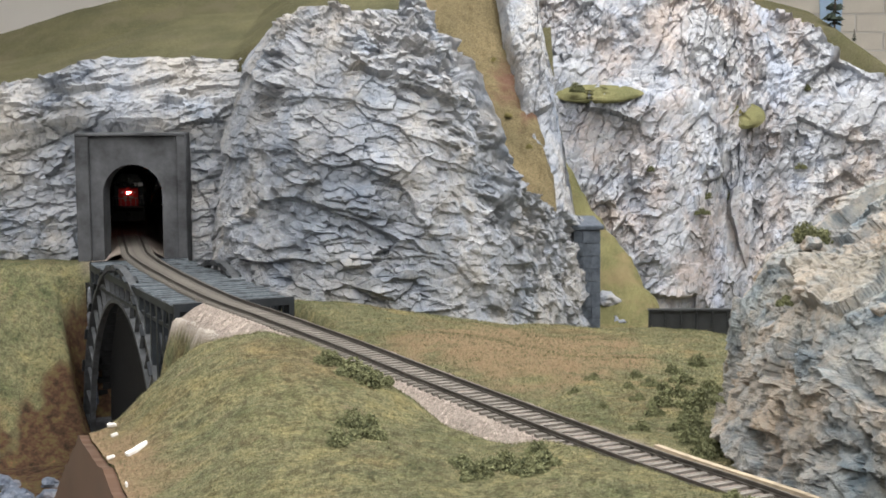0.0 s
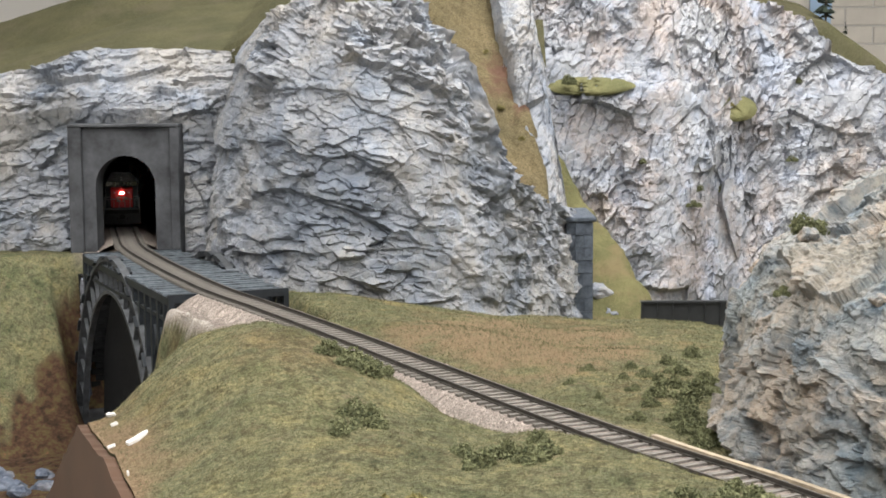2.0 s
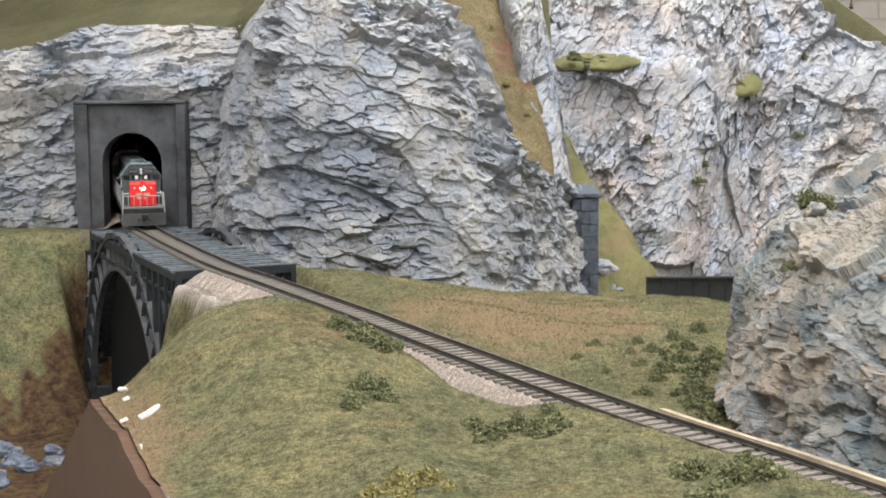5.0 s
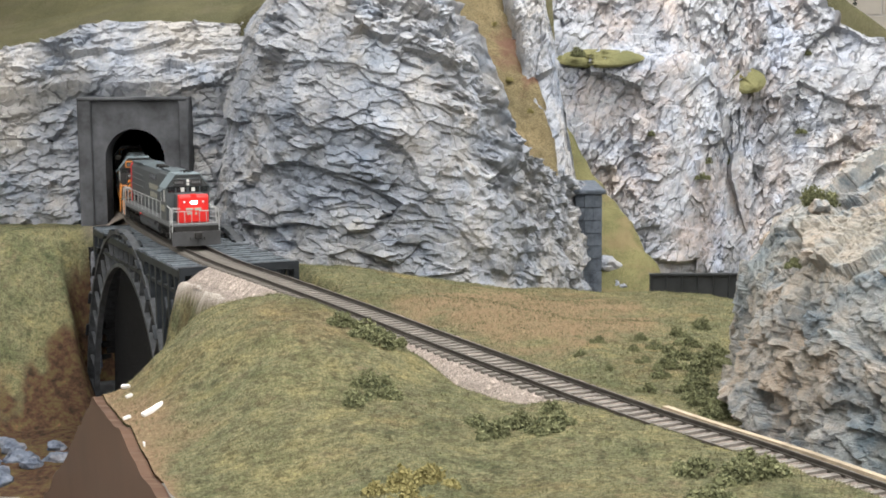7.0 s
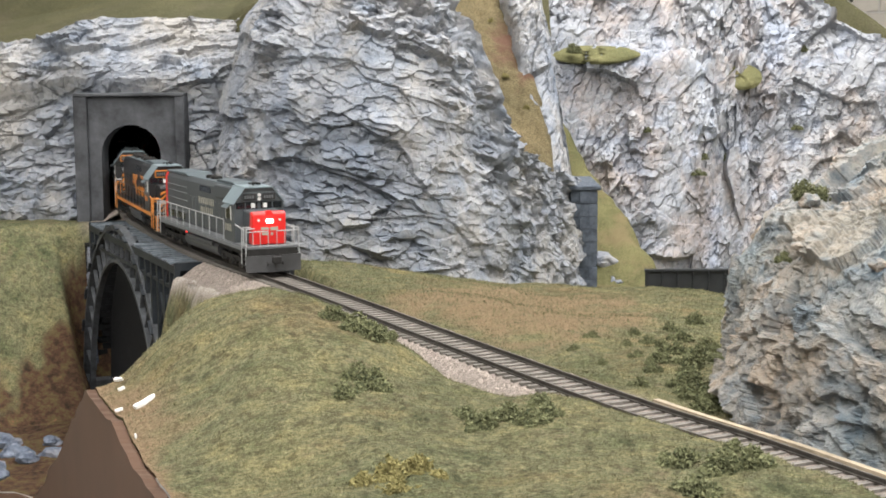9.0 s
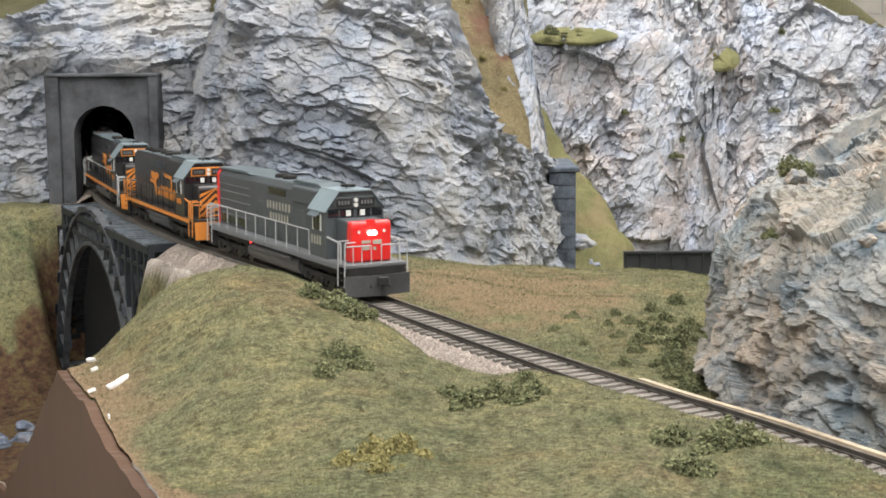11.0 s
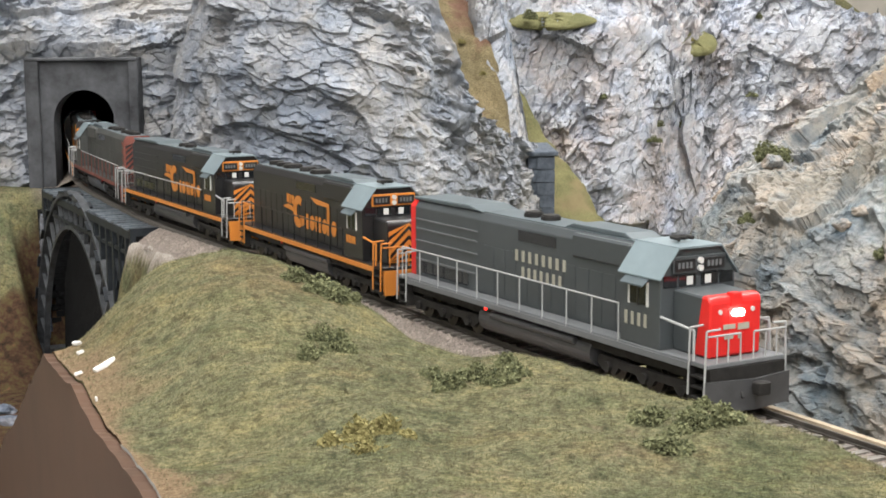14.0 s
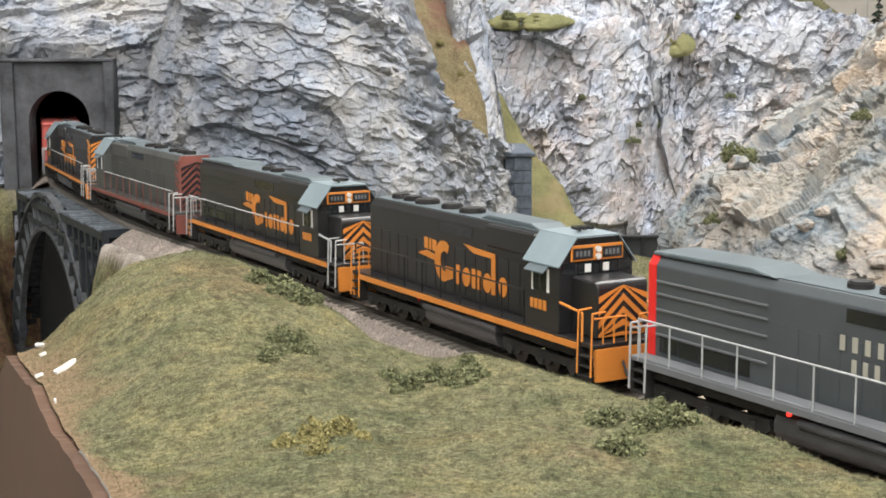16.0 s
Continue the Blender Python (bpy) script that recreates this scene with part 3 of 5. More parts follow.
# ---- arch bridge ----
def bridge():
    m = Matrix.Translation((BM[0], BM[1], 0)) @ Matrix(((BU[0], -BN[0], 0, 0), (BU[1], -BN[1], 0, 0), (0, 0, 1, 0), (0, 0, 0, 1)))
    th = thing("arch_bridge", "blue-black steel arch bridge with open deck", "bridge", m)
    mid, crown, wide = -0.043, 0.003, 0.086

    def at(k, inner):
        """A point of a rib: the outer one is the larger half-ellipse."""
        a = math.pi * (0.05 + 0.90 * k / n)
        h, d, top = (0.142, 0.175, -0.0255) if inner else (0.168, 0.200, crown)
        return mid + h * math.cos(a), top - d + d * math.sin(a)

    n = 44
    for v in (0.0, wide):
        for inner in (False, True):
            bm = bmesh.new()
            pts = [at(k, inner) for k in range(n + 1)]
            w, t = (0.0050, 0.0032) if inner else (0.0066, 0.0042)
            for (a, b), (c, d) in zip(pts, pts[1:]):
                beam(bm, (a, v, b), (c, v, d), w, t)
            part("arch_rib", bm, RIB_STEEL, th)
        for k in range(1, n, 2):
            bm = bmesh.new()
            a, b = at(k, True), at(k, False)
            beam(bm, (a[0], v, a[1]), (b[0], v, b[1]), 0.0032, 0.0018)
            part("web_post", bm, RIB_STEEL, th)
        for u in np.arange(-0.156, 0.150, 0.0196):
            t = (u - mid) / 0.168
            low = -0.197 + (0.200 * math.sqrt(1 - t * t) if abs(t) < 1 else 0)
            if low < -0.022:
                bm = bmesh.new()
                box(bm, u - 0.0021, u + 0.0021, v - 0.0022, v + 0.0022, max(low, -0.160), -0.011)
                part("column", bm, BRIDGE_STEEL, th)
        for u in (0.088, 0.108):
            bm = bmesh.new()
            beam(bm, (u, v, -0.012), (u + 0.0390, v, -0.075), 0.0018, 0.0014)
            beam(bm, (u + 0.0390, v, -0.012), (u, v, -0.075), 0.0018, 0.0014)
            part("brace", bm, BRIDGE_STEEL, th)
        bm = bmesh.new()
        box(bm, -0.158, 0.150, v - 0.0022, v + 0.0022, -0.011, -0.0055)
        part("edge_girder", bm, BRIDGE_STEEL, th)
        bm = bmesh.new()
        box(bm, -0.158, 0.150, v - 0.0014, v + 0.0014, -0.024, -0.0215)
        part("lower_chord", bm, BRIDGE_STEEL, th)
    for k in range(3, n - 2, 3):
        a, b = at(k - 0.5, False), at(k + 0.5, False)
        for v in (0.0, wide):
            bm = bmesh.new()
            for q in (-1, 1):
                beam(bm, (a[0], v + q * 0.0044, a[1] + 0.0014), (b[0], v + q * 0.0044, b[1] + 0.0014), 0.0030, 0.0014)
            part("cross_plate", bm, BRIDGE_STEEL, th)
    rng = random.Random(12)
    for u in np.arange(-0.156, 0.150, 0.0122):
        bm = bmesh.new()
        box(bm, u - 0.0015, u + 0.0015, -0.0010 + rng.uniform(-1, 1) * 0.0012, wide + 0.001 + rng.uniform(-1, 1) * 0.0025, -0.0060, -0.0042 + rng.uniform(-1, 1) * 0.0005)
        part("deck_beam", bm, DECK_STEEL, th)
    # Solid dark masonry; the shade under the deck is part of its colour.
    bm = bmesh.new()
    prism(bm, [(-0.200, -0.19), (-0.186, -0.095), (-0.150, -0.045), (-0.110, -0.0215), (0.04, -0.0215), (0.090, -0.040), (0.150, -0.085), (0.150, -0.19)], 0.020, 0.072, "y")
    part("masonry_core", bm, ARCH_STONE, th, "dark stone masonry filling between the ribs, bridge shade in its colour")
    for v in (0.027, 0.058):
        bm = bmesh.new()
        box(bm, -0.156, 0.150, v - 0.002, v + 0.002, -0.016, -0.0056)
        part("stringer", bm, BRIDGE_STEEL, th)
    for u0, u1 in ((0.1502, 0.1535), (-0.1615, -0.1582)):
        bm = bmesh.new()
        box(bm, u0, u1, -0.002, wide + 0.002, -0.0090, -0.0033)
        box(bm, u0, u1, -0.002, wide + 0.002, -0.0240, -0.0210)
        for v in np.linspace(0.0, wide, 5):
            box(bm, u0, u1, v - 0.002, v + 0.002, -0.0780 if u0 > 0 else -0.0300, -0.0090)
        part("end_frame", bm, BRIDGE_STEEL, th)
    bm = bmesh.new()
    box(bm, -0.222, -0.196, -0.008, wide + 0.008, -0.185, -0.158)
    part("footing", bm, CONCRETE, th, "weathered concrete footing", bevel=0.001)
    return th


# Dark stone, taken to near black to hold the shade under the bridge.
ARCH_STONE = plain("shade_dark_stone", (0.0075, 0.008, 0.009), 0.95, vary=0.7, scale=140, relief=0.002)
RIB_STEEL = plain("worn_grey_rib_steel", (0.058, 0.062, 0.068), 0.6, 0.1, 0.5, 130)
DECK_STEEL = plain("worn_blue_grey_deck", (0.110, 0.128, 0.145), 0.6, 0.1, 0.6, 130)
bridge()


def abutment():
    m = Matrix.Translation((BM[0], BM[1], 0)) @ Matrix(((BU[0], -BN[0], 0, 0), (BU[1], -BN[1], 0, 0), (0, 0, 1, 0), (0, 0, 0, 1)))
    th = thing("stone_abutment", "grey coursed stone abutment at the tunnel end of the bridge", "abutment", m, kind="structure")
    rng = random.Random(3)
    # Inner courses and core use the stone darkened for the bridge's shade.
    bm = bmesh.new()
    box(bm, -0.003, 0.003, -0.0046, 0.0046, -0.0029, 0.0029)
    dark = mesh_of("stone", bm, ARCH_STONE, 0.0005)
    bm = bmesh.new()
    box(bm, -0.004, 0.004, -0.0040, 0.0040, -0.0040, 0.0040)
    pale = mesh_of("stone", bm, CREEK_ROCK, 0.0008)
    z = -0.185
    k = 0
    while z < -0.018:
        for j in range(11):
            ob = new("stone", dark)
            ob.parent = th
            ob.matrix_basis = pose(-0.222 + (z + 0.185) * 0.10 + rng.uniform(-1, 1) * 0.0006, 0.017 + j * 0.0088 + (0.0045 if k % 2 else 0), z, 0, rng.uniform(-2, 2), 0)
        if z < -0.03:
            ob = new("stone", pale)
            ob.parent = th
            ob.matrix_basis = pose(-0.219 + (z + 0.185) * 0.10, 0.0070 + rng.uniform(-1, 1) * 0.0012, z, rng.uniform(-9, 9), rng.uniform(-6, 6), rng.uniform(-9, 9))
        z += 0.0062
        k += 1
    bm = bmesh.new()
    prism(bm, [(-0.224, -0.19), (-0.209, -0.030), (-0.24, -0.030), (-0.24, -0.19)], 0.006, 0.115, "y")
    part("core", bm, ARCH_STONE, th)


abutment()

# ---- lower line: portal wall seen from its side, girder bridge, rails ----
def lower_line():
    th = thing("lower_portal", "dark blue-grey stone tunnel portal seen edge-on", "tunnel portal", kind="structure")
    bm = bmesh.new()
    for k in range(9):
        for j in range(3):
            r = random.Random(k * 7 + j)
            box(bm, 0.152 + j * 0.0095, 0.1612 + j * 0.0095, 1.600 + r.uniform(-.002, .001), 1.72, -0.122 + k * 0.0138, -0.1088 + k * 0.0138)
    part("pier", bm, PIER_STONE, th)
    bm = bmesh.new()
    box(bm, 0.146, 0.184, 1.596, 1.73, 0.0025, 0.0075)
    part("coping", bm, PIER_STONE, th, bevel=0.001)
    tr = thing("lower_track", "weathered single track of the lower line", "railway track", kind="structure")
    for y in (1.640, 1.6575):
        bm = bmesh.new()
        box(bm, 0.16, 0.60, y - 0.0006, y + 0.0006, -0.1155, -0.1135)
        part("rail", bm, RAIL_STEEL, tr)
    sleepers(tr, 0.165, 0.60, 0.008, lambda s: (s, 1.649), -0.1135)
    bm = bmesh.new()
    prism(bm, [(1.615, -0.125), (1.63, -0.1175), (1.668, -0.1175), (1.685, -0.125)], 0.15, 0.60, "x")
    part("ballast", bm, BALLAST, tr)
    g = thing("plate_girder", "black riveted plate girder side of the lower bridge", "bridge girder")
    bm = bmesh.new()
    box(bm, 0.2345, 0.42, 1.6205, 1.6225, -0.117, -0.088)
    part("web", bm, BLACK_STEEL, g)
    for z in (-0.1185, -0.0885):
        bm = bmesh.new()
        box(bm, 0.234, 0.42, 1.617, 1.626, z, z + 0.002)
        part("flange", bm, BLACK_STEEL, g)
    for x in np.arange(0.236, 0.42, 0.017):
        bm = bmesh.new()
        box(bm, x - 0.0006, x + 0.0006, 1.6175, 1.6204, -0.1164, -0.0886)
        part("stiffener", bm, BLACK_STEEL, g)


PIER_STONE = plain("blue_grey_pier_stone", (0.095, 0.112, 0.14), 0.9, vary=0.45, scale=150, relief=0.0015)
BLACK_STEEL = plain("black_steel", (0.02, 0.022, 0.024), 0.6, vary=0.3)
lower_line()


# ---- grass slopes above and between the rock faces ----
def slope(name, xs, ys, fn, material, label, n=(260, 220)):
    X, Y = np.meshgrid(np.linspace(*xs, n[0]), np.linspace(*ys, n[1]))
    Z = fn(X, Y)
    return tagged(sheet(name, np.stack([X, Y, Z], -1), material, shade=True), label, "grassy slope", kind="structure")


def crest(name, xs, edge, top, depth, rise, fall, material, label, seed, n=(200, 90)):
    """A grass sheet that starts at the rim of a rock face and rises behind it."""
    X = np.repeat(np.linspace(*xs, n[0])[None, :], n[1], 0)
    k = np.linspace(-0.02, depth, n[1])[:, None]
    Y = np.interp(X, *edge) + k + 0.010 * fbm(X * 30, X * 0, seed, 3)
    Z = np.interp(X, *top) + rise * np.clip(k, -1, depth * 0.5) - fall * np.clip(k - depth * 0.55, 0, 1) - 3.0 * np.clip(-k, 0, 1) + 0.004 * fbm(X * 14, Y * 14, seed)
    return tagged(sheet(name, np.stack([X, Y, Z], -1), material, shade=True), label, "grassy slope", kind="structure")


crest("hill_top", (-0.9, -0.02), ([-0.9, -0.2, -0.15, -0.08, 0.0, 0.05], [1.54, 1.515, 1.47, 1.375, 1.365, 1.42]),
      ([-0.9, -0.42, -0.34, -0.29, -0.2, -0.145, -0.08, 0.0, 0.03, 0.06], [0.06, 0.142, 0.166, 0.178, 0.184, 0.208, 0.219, 0.222, 0.228, 0.240]), 0.5, 0.26, 0.25, HILL_GRASS, "pale olive grassy hilltop above the tunnel", 31)
slope("far_hill", (-1.3, 0.15), (1.9, 2.6), lambda x, y: 0.30 - 1.6 * (y - 2.25) ** 2 - 0.35 * np.clip(-0.45 - x, 0, 1) ** 1.2 + 0.02 * fbm(x * 6, y * 6, 37), HILL_GRASS, "smooth grey-olive hill behind the tunnel hill")
slope("gully", (-0.12, 0.138), (1.60, 2.02), lambda x, y: -0.010 + 0.80 * (y - 1.64) + 0.030 * fbm(x * 26, y * 26, 33) + 0.010 * fbm(x * 110, y * 110, 34) + 0.30 * np.clip(0.10 - x, 0, 1) - 2.5 * np.clip(x - 0.136 + 0.15 * (y - 1.69), 0, 1), BROWN_GRASS, "steep brown and olive grass gully between rock faces")
slope("valley_slope", (0.10, 0.60), (1.70, 2.3), lambda x, y: -0.140 + 0.74 * (y - 1.68) + 0.006 * fbm(x * 70, y * 70, 38) + 0.022 * fbm(x * 18, y * 18, 35)
      - 0.45 * smooth(-0.03, 0.10, x - 0.275 + 0.45 * (y - 1.75) + 0.03 * fbm(x * 30, y * 30, 36)), GRASS, "olive grass slope below the far canyon wall")
cliff("cliff_spur", [(0.108, 1.735), (0.122, 1.700), (0.138, 1.692), (0.152, 1.702), (0.162, 1.74), (0.166, 1.82)],
      [(0, 0.36), (1, 0.36)], -0.12, [(-0.12, -0.10), (0.0, 0.0), (0.36, 0.30)], GREY_ROCK, "thin grey rock spur beside the grass gully", 260, 130, ROUGH, 1.1, 41, None, 0.012, (-0.15, 1.0))
crest("far_top", (0.25, 1.0), ([0.25, 0.33, 0.4, 0.5, 0.62, 0.76, 1.0], [2.17, 2.20, 2.27, 2.32, 2.30, 2.22, 2.10]),
      ([0.25, 0.44, 0.53, 0.60, 0.674, 0.76, 1.0], [0.310, 0.286, 0.266, 0.246, 0.184, 0.112, 0.04]), 0.4, 0.20, 0.3, HILL_GRASS, "olive grass crest on the far canyon wall", 39)


# ---- front board of the layout ----
def fascia():
    ys = np.linspace(0.16, 1.195, 240)
    bm = bmesh.new()
    prev = None
    for y in ys:
        x = edge_x(y)
        top = float(ground_z(np.array([x]), np.array([y]))[0])
        ring = [bm.verts.new(p) for p in ((x - 0.004, y, -0.5), (x - 0.004, y, top - 0.001), (x, y, top - 0.001), (x, y, -0.5))]
        if prev:
            for k in range(3):
                bm.faces.new((prev[k], prev[k + 1], ring[k + 1], ring[k]))
        prev = ring
    ob = new("fascia_board", mesh_of("fascia_board", bm, FASCIA))
    tagged(ob, "dark brown painted hardboard edge of the layout", "fascia board", kind="structure")


fascia()


# ---- room ----
def room():
    def wall(name, label, *b):
        bm = bmesh.new()
        box(bm, *b)
        tagged(new(name, mesh_of(name, bm, ROOM_PAINT)), label, "wall", kind="structure")
    wall("wall_north", "white painted brick wall of the layout room", -4, 4, 5.32, 5.5, -1.3, 1.7)
    wall("wall_south", "plain painted wall", -4, 4, -2.2, -2.0, -1.3, 1.7)
    wall("wall_east", "plain painted wall", 4.0, 4.2, -2.2, 5.5, -1.3, 1.7)
    wall("wall_west", "plain painted wall", -4.2, -4.0, -2.2, 5.5, -1.3, 1.7)
    wall("ceiling", "plain white ceiling", -4.2, 4.2, -2.2, 5.5, 1.7, 1.8)
    wall("floor", "plain grey floor", -4.2, 4.2, -2.2, 5.5, -1.4, -1.3)


room()
sleepers(track, 0.70, 2.30, 0.0072, on_track)

# ---- train ----
TRAVEL = [(0, 0.545), (2, 0.708), (4, 0.883), (6.5, 1.118), (7, 1.169), (7.5, 1.221), (8, 1.270), (8.5, 1.316), (9, 1.361), (11.5, 1.602), (12, 1.655), (12.5, 1.708), (13, 1.761),
          (13.5, 1.814), (14, 1.868), (14.5, 1.924), (15, 1.976), (15.5, 2.025), (16, 2.073)]


def train_pose(t, back, base, flip):
    """Pose on the track of a car whose middle is that far behind the leading headlight."""
    s = np.interp(t, [a for a, _ in TRAVEL], [b for _, b in TRAVEL]) - back
    a = np.array(line_at(s + base / 2))
    b = np.array(line_at(s - base / 2))
    c = (a + b) / 2
    return pose(c[0], c[1], 0, 0, 0, math.degrees(math.atan2(a[1] - b[1], a[0] - b[0])) + (180 if flip else 0))


def line_at(s):
    if s < 0:
        d = (LINE[1] - LINE[0]) / np.linalg.norm(LINE[1] - LINE[0])
        return LINE[0] + d * s
    return on_track(s)


TRAIN = []


# ---- locomotives ----
def paint(name, colour, rough=0.42, vary=0.10, spec=0.4):
    return plain(name, colour, rough, 0.0, vary, 55, spec)


def glow(name, colour, strength):
    m, n, l, b = mat(name, 0.3)
    b.inputs["Base Color"].default_value = (*colour, 1)
    b.inputs["Emission Color"].default_value = (*colour, 1)
    b.inputs["Emission Strength"].default_value = strength
    return m


P_GREY = paint("lark_grey_paint", (0.056, 0.064, 0.069))
P_SILL = paint("light_grey_sill_paint", (0.125, 0.132, 0.138), 0.6)
P_RED = paint("scarlet_nose_paint", (0.62, 0.022, 0.020), 0.35)
P_BLACK = paint("gloss_black_paint", (0.014, 0.014, 0.015), 0.32, 0.2, 0.5)
P_ORANGE = paint("rail_orange_paint", (0.52, 0.19, 0.034), 0.45)
P_WORN = paint("faded_grey_green_paint", (0.050, 0.052, 0.049), 0.6, 0.25)
P_RUST = paint("faded_red_brown_paint", (0.16, 0.052, 0.040), 0.7, 0.3)
# Both roof colours are blued and lifted to carry the ceiling light's sheen.
P_ROOF = paint("sheen_roof_grey", (0.075, 0.095, 0.105), 0.38, 0.15, 0.5)
P_CAB = paint("blue_grey_sheen_cab_roof", (0.17, 0.215, 0.235), 0.32, 0.12, 0.5)
P_RAILS = paint("silver_handrail", (0.33, 0.34, 0.34), 0.5)
P_CREAM = paint("cream_lettering", (0.31, 0.30, 0.25), 0.6)
P_UNDER = plain("grimy_black_running_gear", (0.020, 0.019, 0.018), 0.7, 0.1, 0.45, 200)
P_TANK = plain("satin_black_tank", (0.050, 0.051, 0.054), 0.35, 0.0, 0.3, 90, 0.5)
P_WHEEL = plain("worn_wheel_steel", (0.05, 0.045, 0.04), 0.4, 0.7, 0.3, 200)
P_BOX = paint("box_car_red", (0.36, 0.075, 0.060), 0.6, 0.18)
GLASS = paint("dark_window_glass", (0.010, 0.012, 0.014), 0.08, 0.0, 0.6)
P_FRAME = paint("pale_window_frame", (0.55, 0.55, 0.53), 0.6)
LAMP_ON = glow("headlight_glow", (1.0, 0.80, 0.74), 14.0)
GAUGE_GLOW = glow("red_gauge_glow", (1.0, 0.03, 0.02), 2.5)


WHEELS = []


def disc(bm, c, r, half, axis="y", n=20):
    d = {"y": Vector((0, half, 0)), "z": Vector((0, 0, half)), "x": Vector((half, 0, 0))}[axis]
    rod(bm, Vector(c) - d, Vector(c) + d, r, n)


def simple(name, b, material, parent, label="", bevel=0.0):
    bm = bmesh.new()
    box(bm, *b)
    return part(name, bm, material, parent, label, bevel)


def bogie(th, x, f):
    bg = simple("bogie", (x - 0.0240, x + 0.0240, -0.0075, 0.0075, 0.0085, 0.0112), P_UNDER, th)
    for dx in (-0.0225, 0.0, 0.0225):
        bm = bmesh.new()
        for y in (-0.0089, 0.0089):
            disc(bm, (0, y, 0), 0.0058, 0.0014, n=20)
            disc(bm, (0, y * 0.90, 0), 0.0064, 0.0003, n=20)
            for k in range(4):
                box(bm, *sorted((math.cos(k * 1.571) * 0.0030 - 0.0006, math.cos(k * 1.571) * 0.0030 + 0.0006)), *sorted((y * 1.16, y * 1.18)), math.sin(k * 1.571) * 0.0030 - 0.0006, math.sin(k * 1.571) * 0.0030 + 0.0006)
        rod(bm, (0, -0.011, 0), (0, 0.011, 0), 0.0012)
        ob = part("wheelset", bm, P_WHEEL, bg)
        ob.location = (x + dx, 0, 0.0058)
        WHEELS.append((ob, 0.0058))
    for y in (-1, 1):
        bm = bmesh.new()
        o = [(-0.030, 0.0068), (-0.026, 0.0040), (-0.0185, 0.0040), (-0.0165, 0.0064), (-0.006, 0.0064), (-0.004, 0.0040), (0.004, 0.0040), (0.006, 0.0064), (0.0165, 0.0064),
             (0.0185, 0.0040), (0.026, 0.0040), (0.030, 0.0068), (0.029, 0.0100), (0.012, 0.0095), (-0.012, 0.0095), (-0.029, 0.0100)]
        prism(bm, [(x + a, b) for a, b in o], y * 0.0128, y * 0.0145, "y")
        part("side_frame", bm, P_UNDER, bg)
        for dx in (-0.0225, 0.0, 0.0225):
            bm = bmesh.new()
            disc(bm, (x + dx, y * 0.0152, 0.0062), 0.0020, 0.0008, n=10)
            part("axle_box", bm, P_UNDER, bg)


def numbers(th, x0, y, z, n, w, h, material, gap=0.35):
    """A road number as plain bars."""
    s = 1 if y > 0 else -1
    for k in range(n):
        bm = bmesh.new()
        a = x0 + k * w * (1 + gap)
        box(bm, a, a + w, min(y, y + s * 0.00025), max(y, y + s * 0.00025), z, z + h)
        part("lettering_bar", bm, material, th)


def emblem(th, x0, y, z0, k, material):
    """A sweeping side emblem as plain orange shapes."""
    s = 1 if y > 0 else -1
    f = -s
    def oval(ca, cb, ra, rb, p=0.0, q=math.tau, hollow=0.0):
        turn = [p + (q - p) * i / 14 for i in range(15)]
        rim = [(ca + ra * math.cos(w), cb + rb * math.sin(w)) for w in turn]
        if hollow:
            return rim + [(ca + ra * hollow * math.cos(w) + 0.012, cb + rb * hollow * math.sin(w)) for w in turn[::-1]]
        return rim[:-1]

    shapes = [[(.0, .55), (.10, .66), (.21, .58), (.21, .46)], [(.50, 1.0), (.81, .93), (.81, .82), (.60, .84)],
              oval(.285, .50, .095, .46, 0.9, 5.6, 0.50), [(.30, .40), (.385, .40), (.385, .16), (.33, .10)]]
    for a, w in ((.075, .04), (.13, .02), (.165, .045)):
        shapes.append([(a, .98 - a * .3), (a, .72 - a * .2), (a + w, .70 - a * .2), (a + w, .96 - a * .3)])
    for a in (.44, .60, .655):
        shapes.append([(a - .018, .50), (a - .018, .08), (a + .018, .08), (a + .018, .50)])
    shapes.append([(.775, .84), (.775, .06), (.812, .06), (.812, .84)])
    for a in (.525, .735, .885):
        shapes.append(oval(a, .28, .040, .21))
    for o in shapes:
        bm = bmesh.new()
        prism(bm, [(x0 + (a if f > 0 else 1 - a) * 1.0 * k if f > 0 else x0 + k - a * k, z0 + b * k * 0.225) for a, b in o], min(y, y + s * 0.00025), max(y, y + s * 0.00025), "y")
        part("emblem_shape", bm, material, th)


def stripes(th, x, half, z0, z1, material, n=7, out=1):
    """Diagonal bands on an end face, leaning both ways from the middle."""
    for side in (-1, 1):
        for k in range(n + 2):
            pitch = (z1 - z0) / n
            a, w = z0 + pitch * (k - 0.2), pitch * 0.52
            o = [(0.0, a), (side * half, a - half * 0.85), (side * half, a - half * 0.85 + w), (0.0, a + w)]
            o = [(p, min(max(q, z0), z1)) for p, q in o]
            if abs(o[0][1] - o[3][1]) + abs(o[1][1] - o[2][1]) < 0.0005:
                continue
            bm = bmesh.new()
            prism(bm, o, min(x, x + out * 0.0002), max(x, x + out * 0.0002), "x")
            bmesh.ops.remove_doubles(bm, verts=bm.verts, dist=1e-6)
            part("warning_stripe", bm, material, th)


def hand_rail(th, x0, x1, y, material, posts, step, top=0.0318):
    n = max(2, round((x1 - x0) / step))
    for k in range(n + 1):
        x = x0 + (x1 - x0) * k / n
        bm = bmesh.new()
        rod(bm, (x, y, 0.0175), (x, y, top), 0.00034, 5)
        part("stanchion", bm, posts, th)
    bm = bmesh.new()
    rod(bm, (x0, y, top), (x1, y, top), 0.00036, 6)
    part("handrail", bm, material, th)


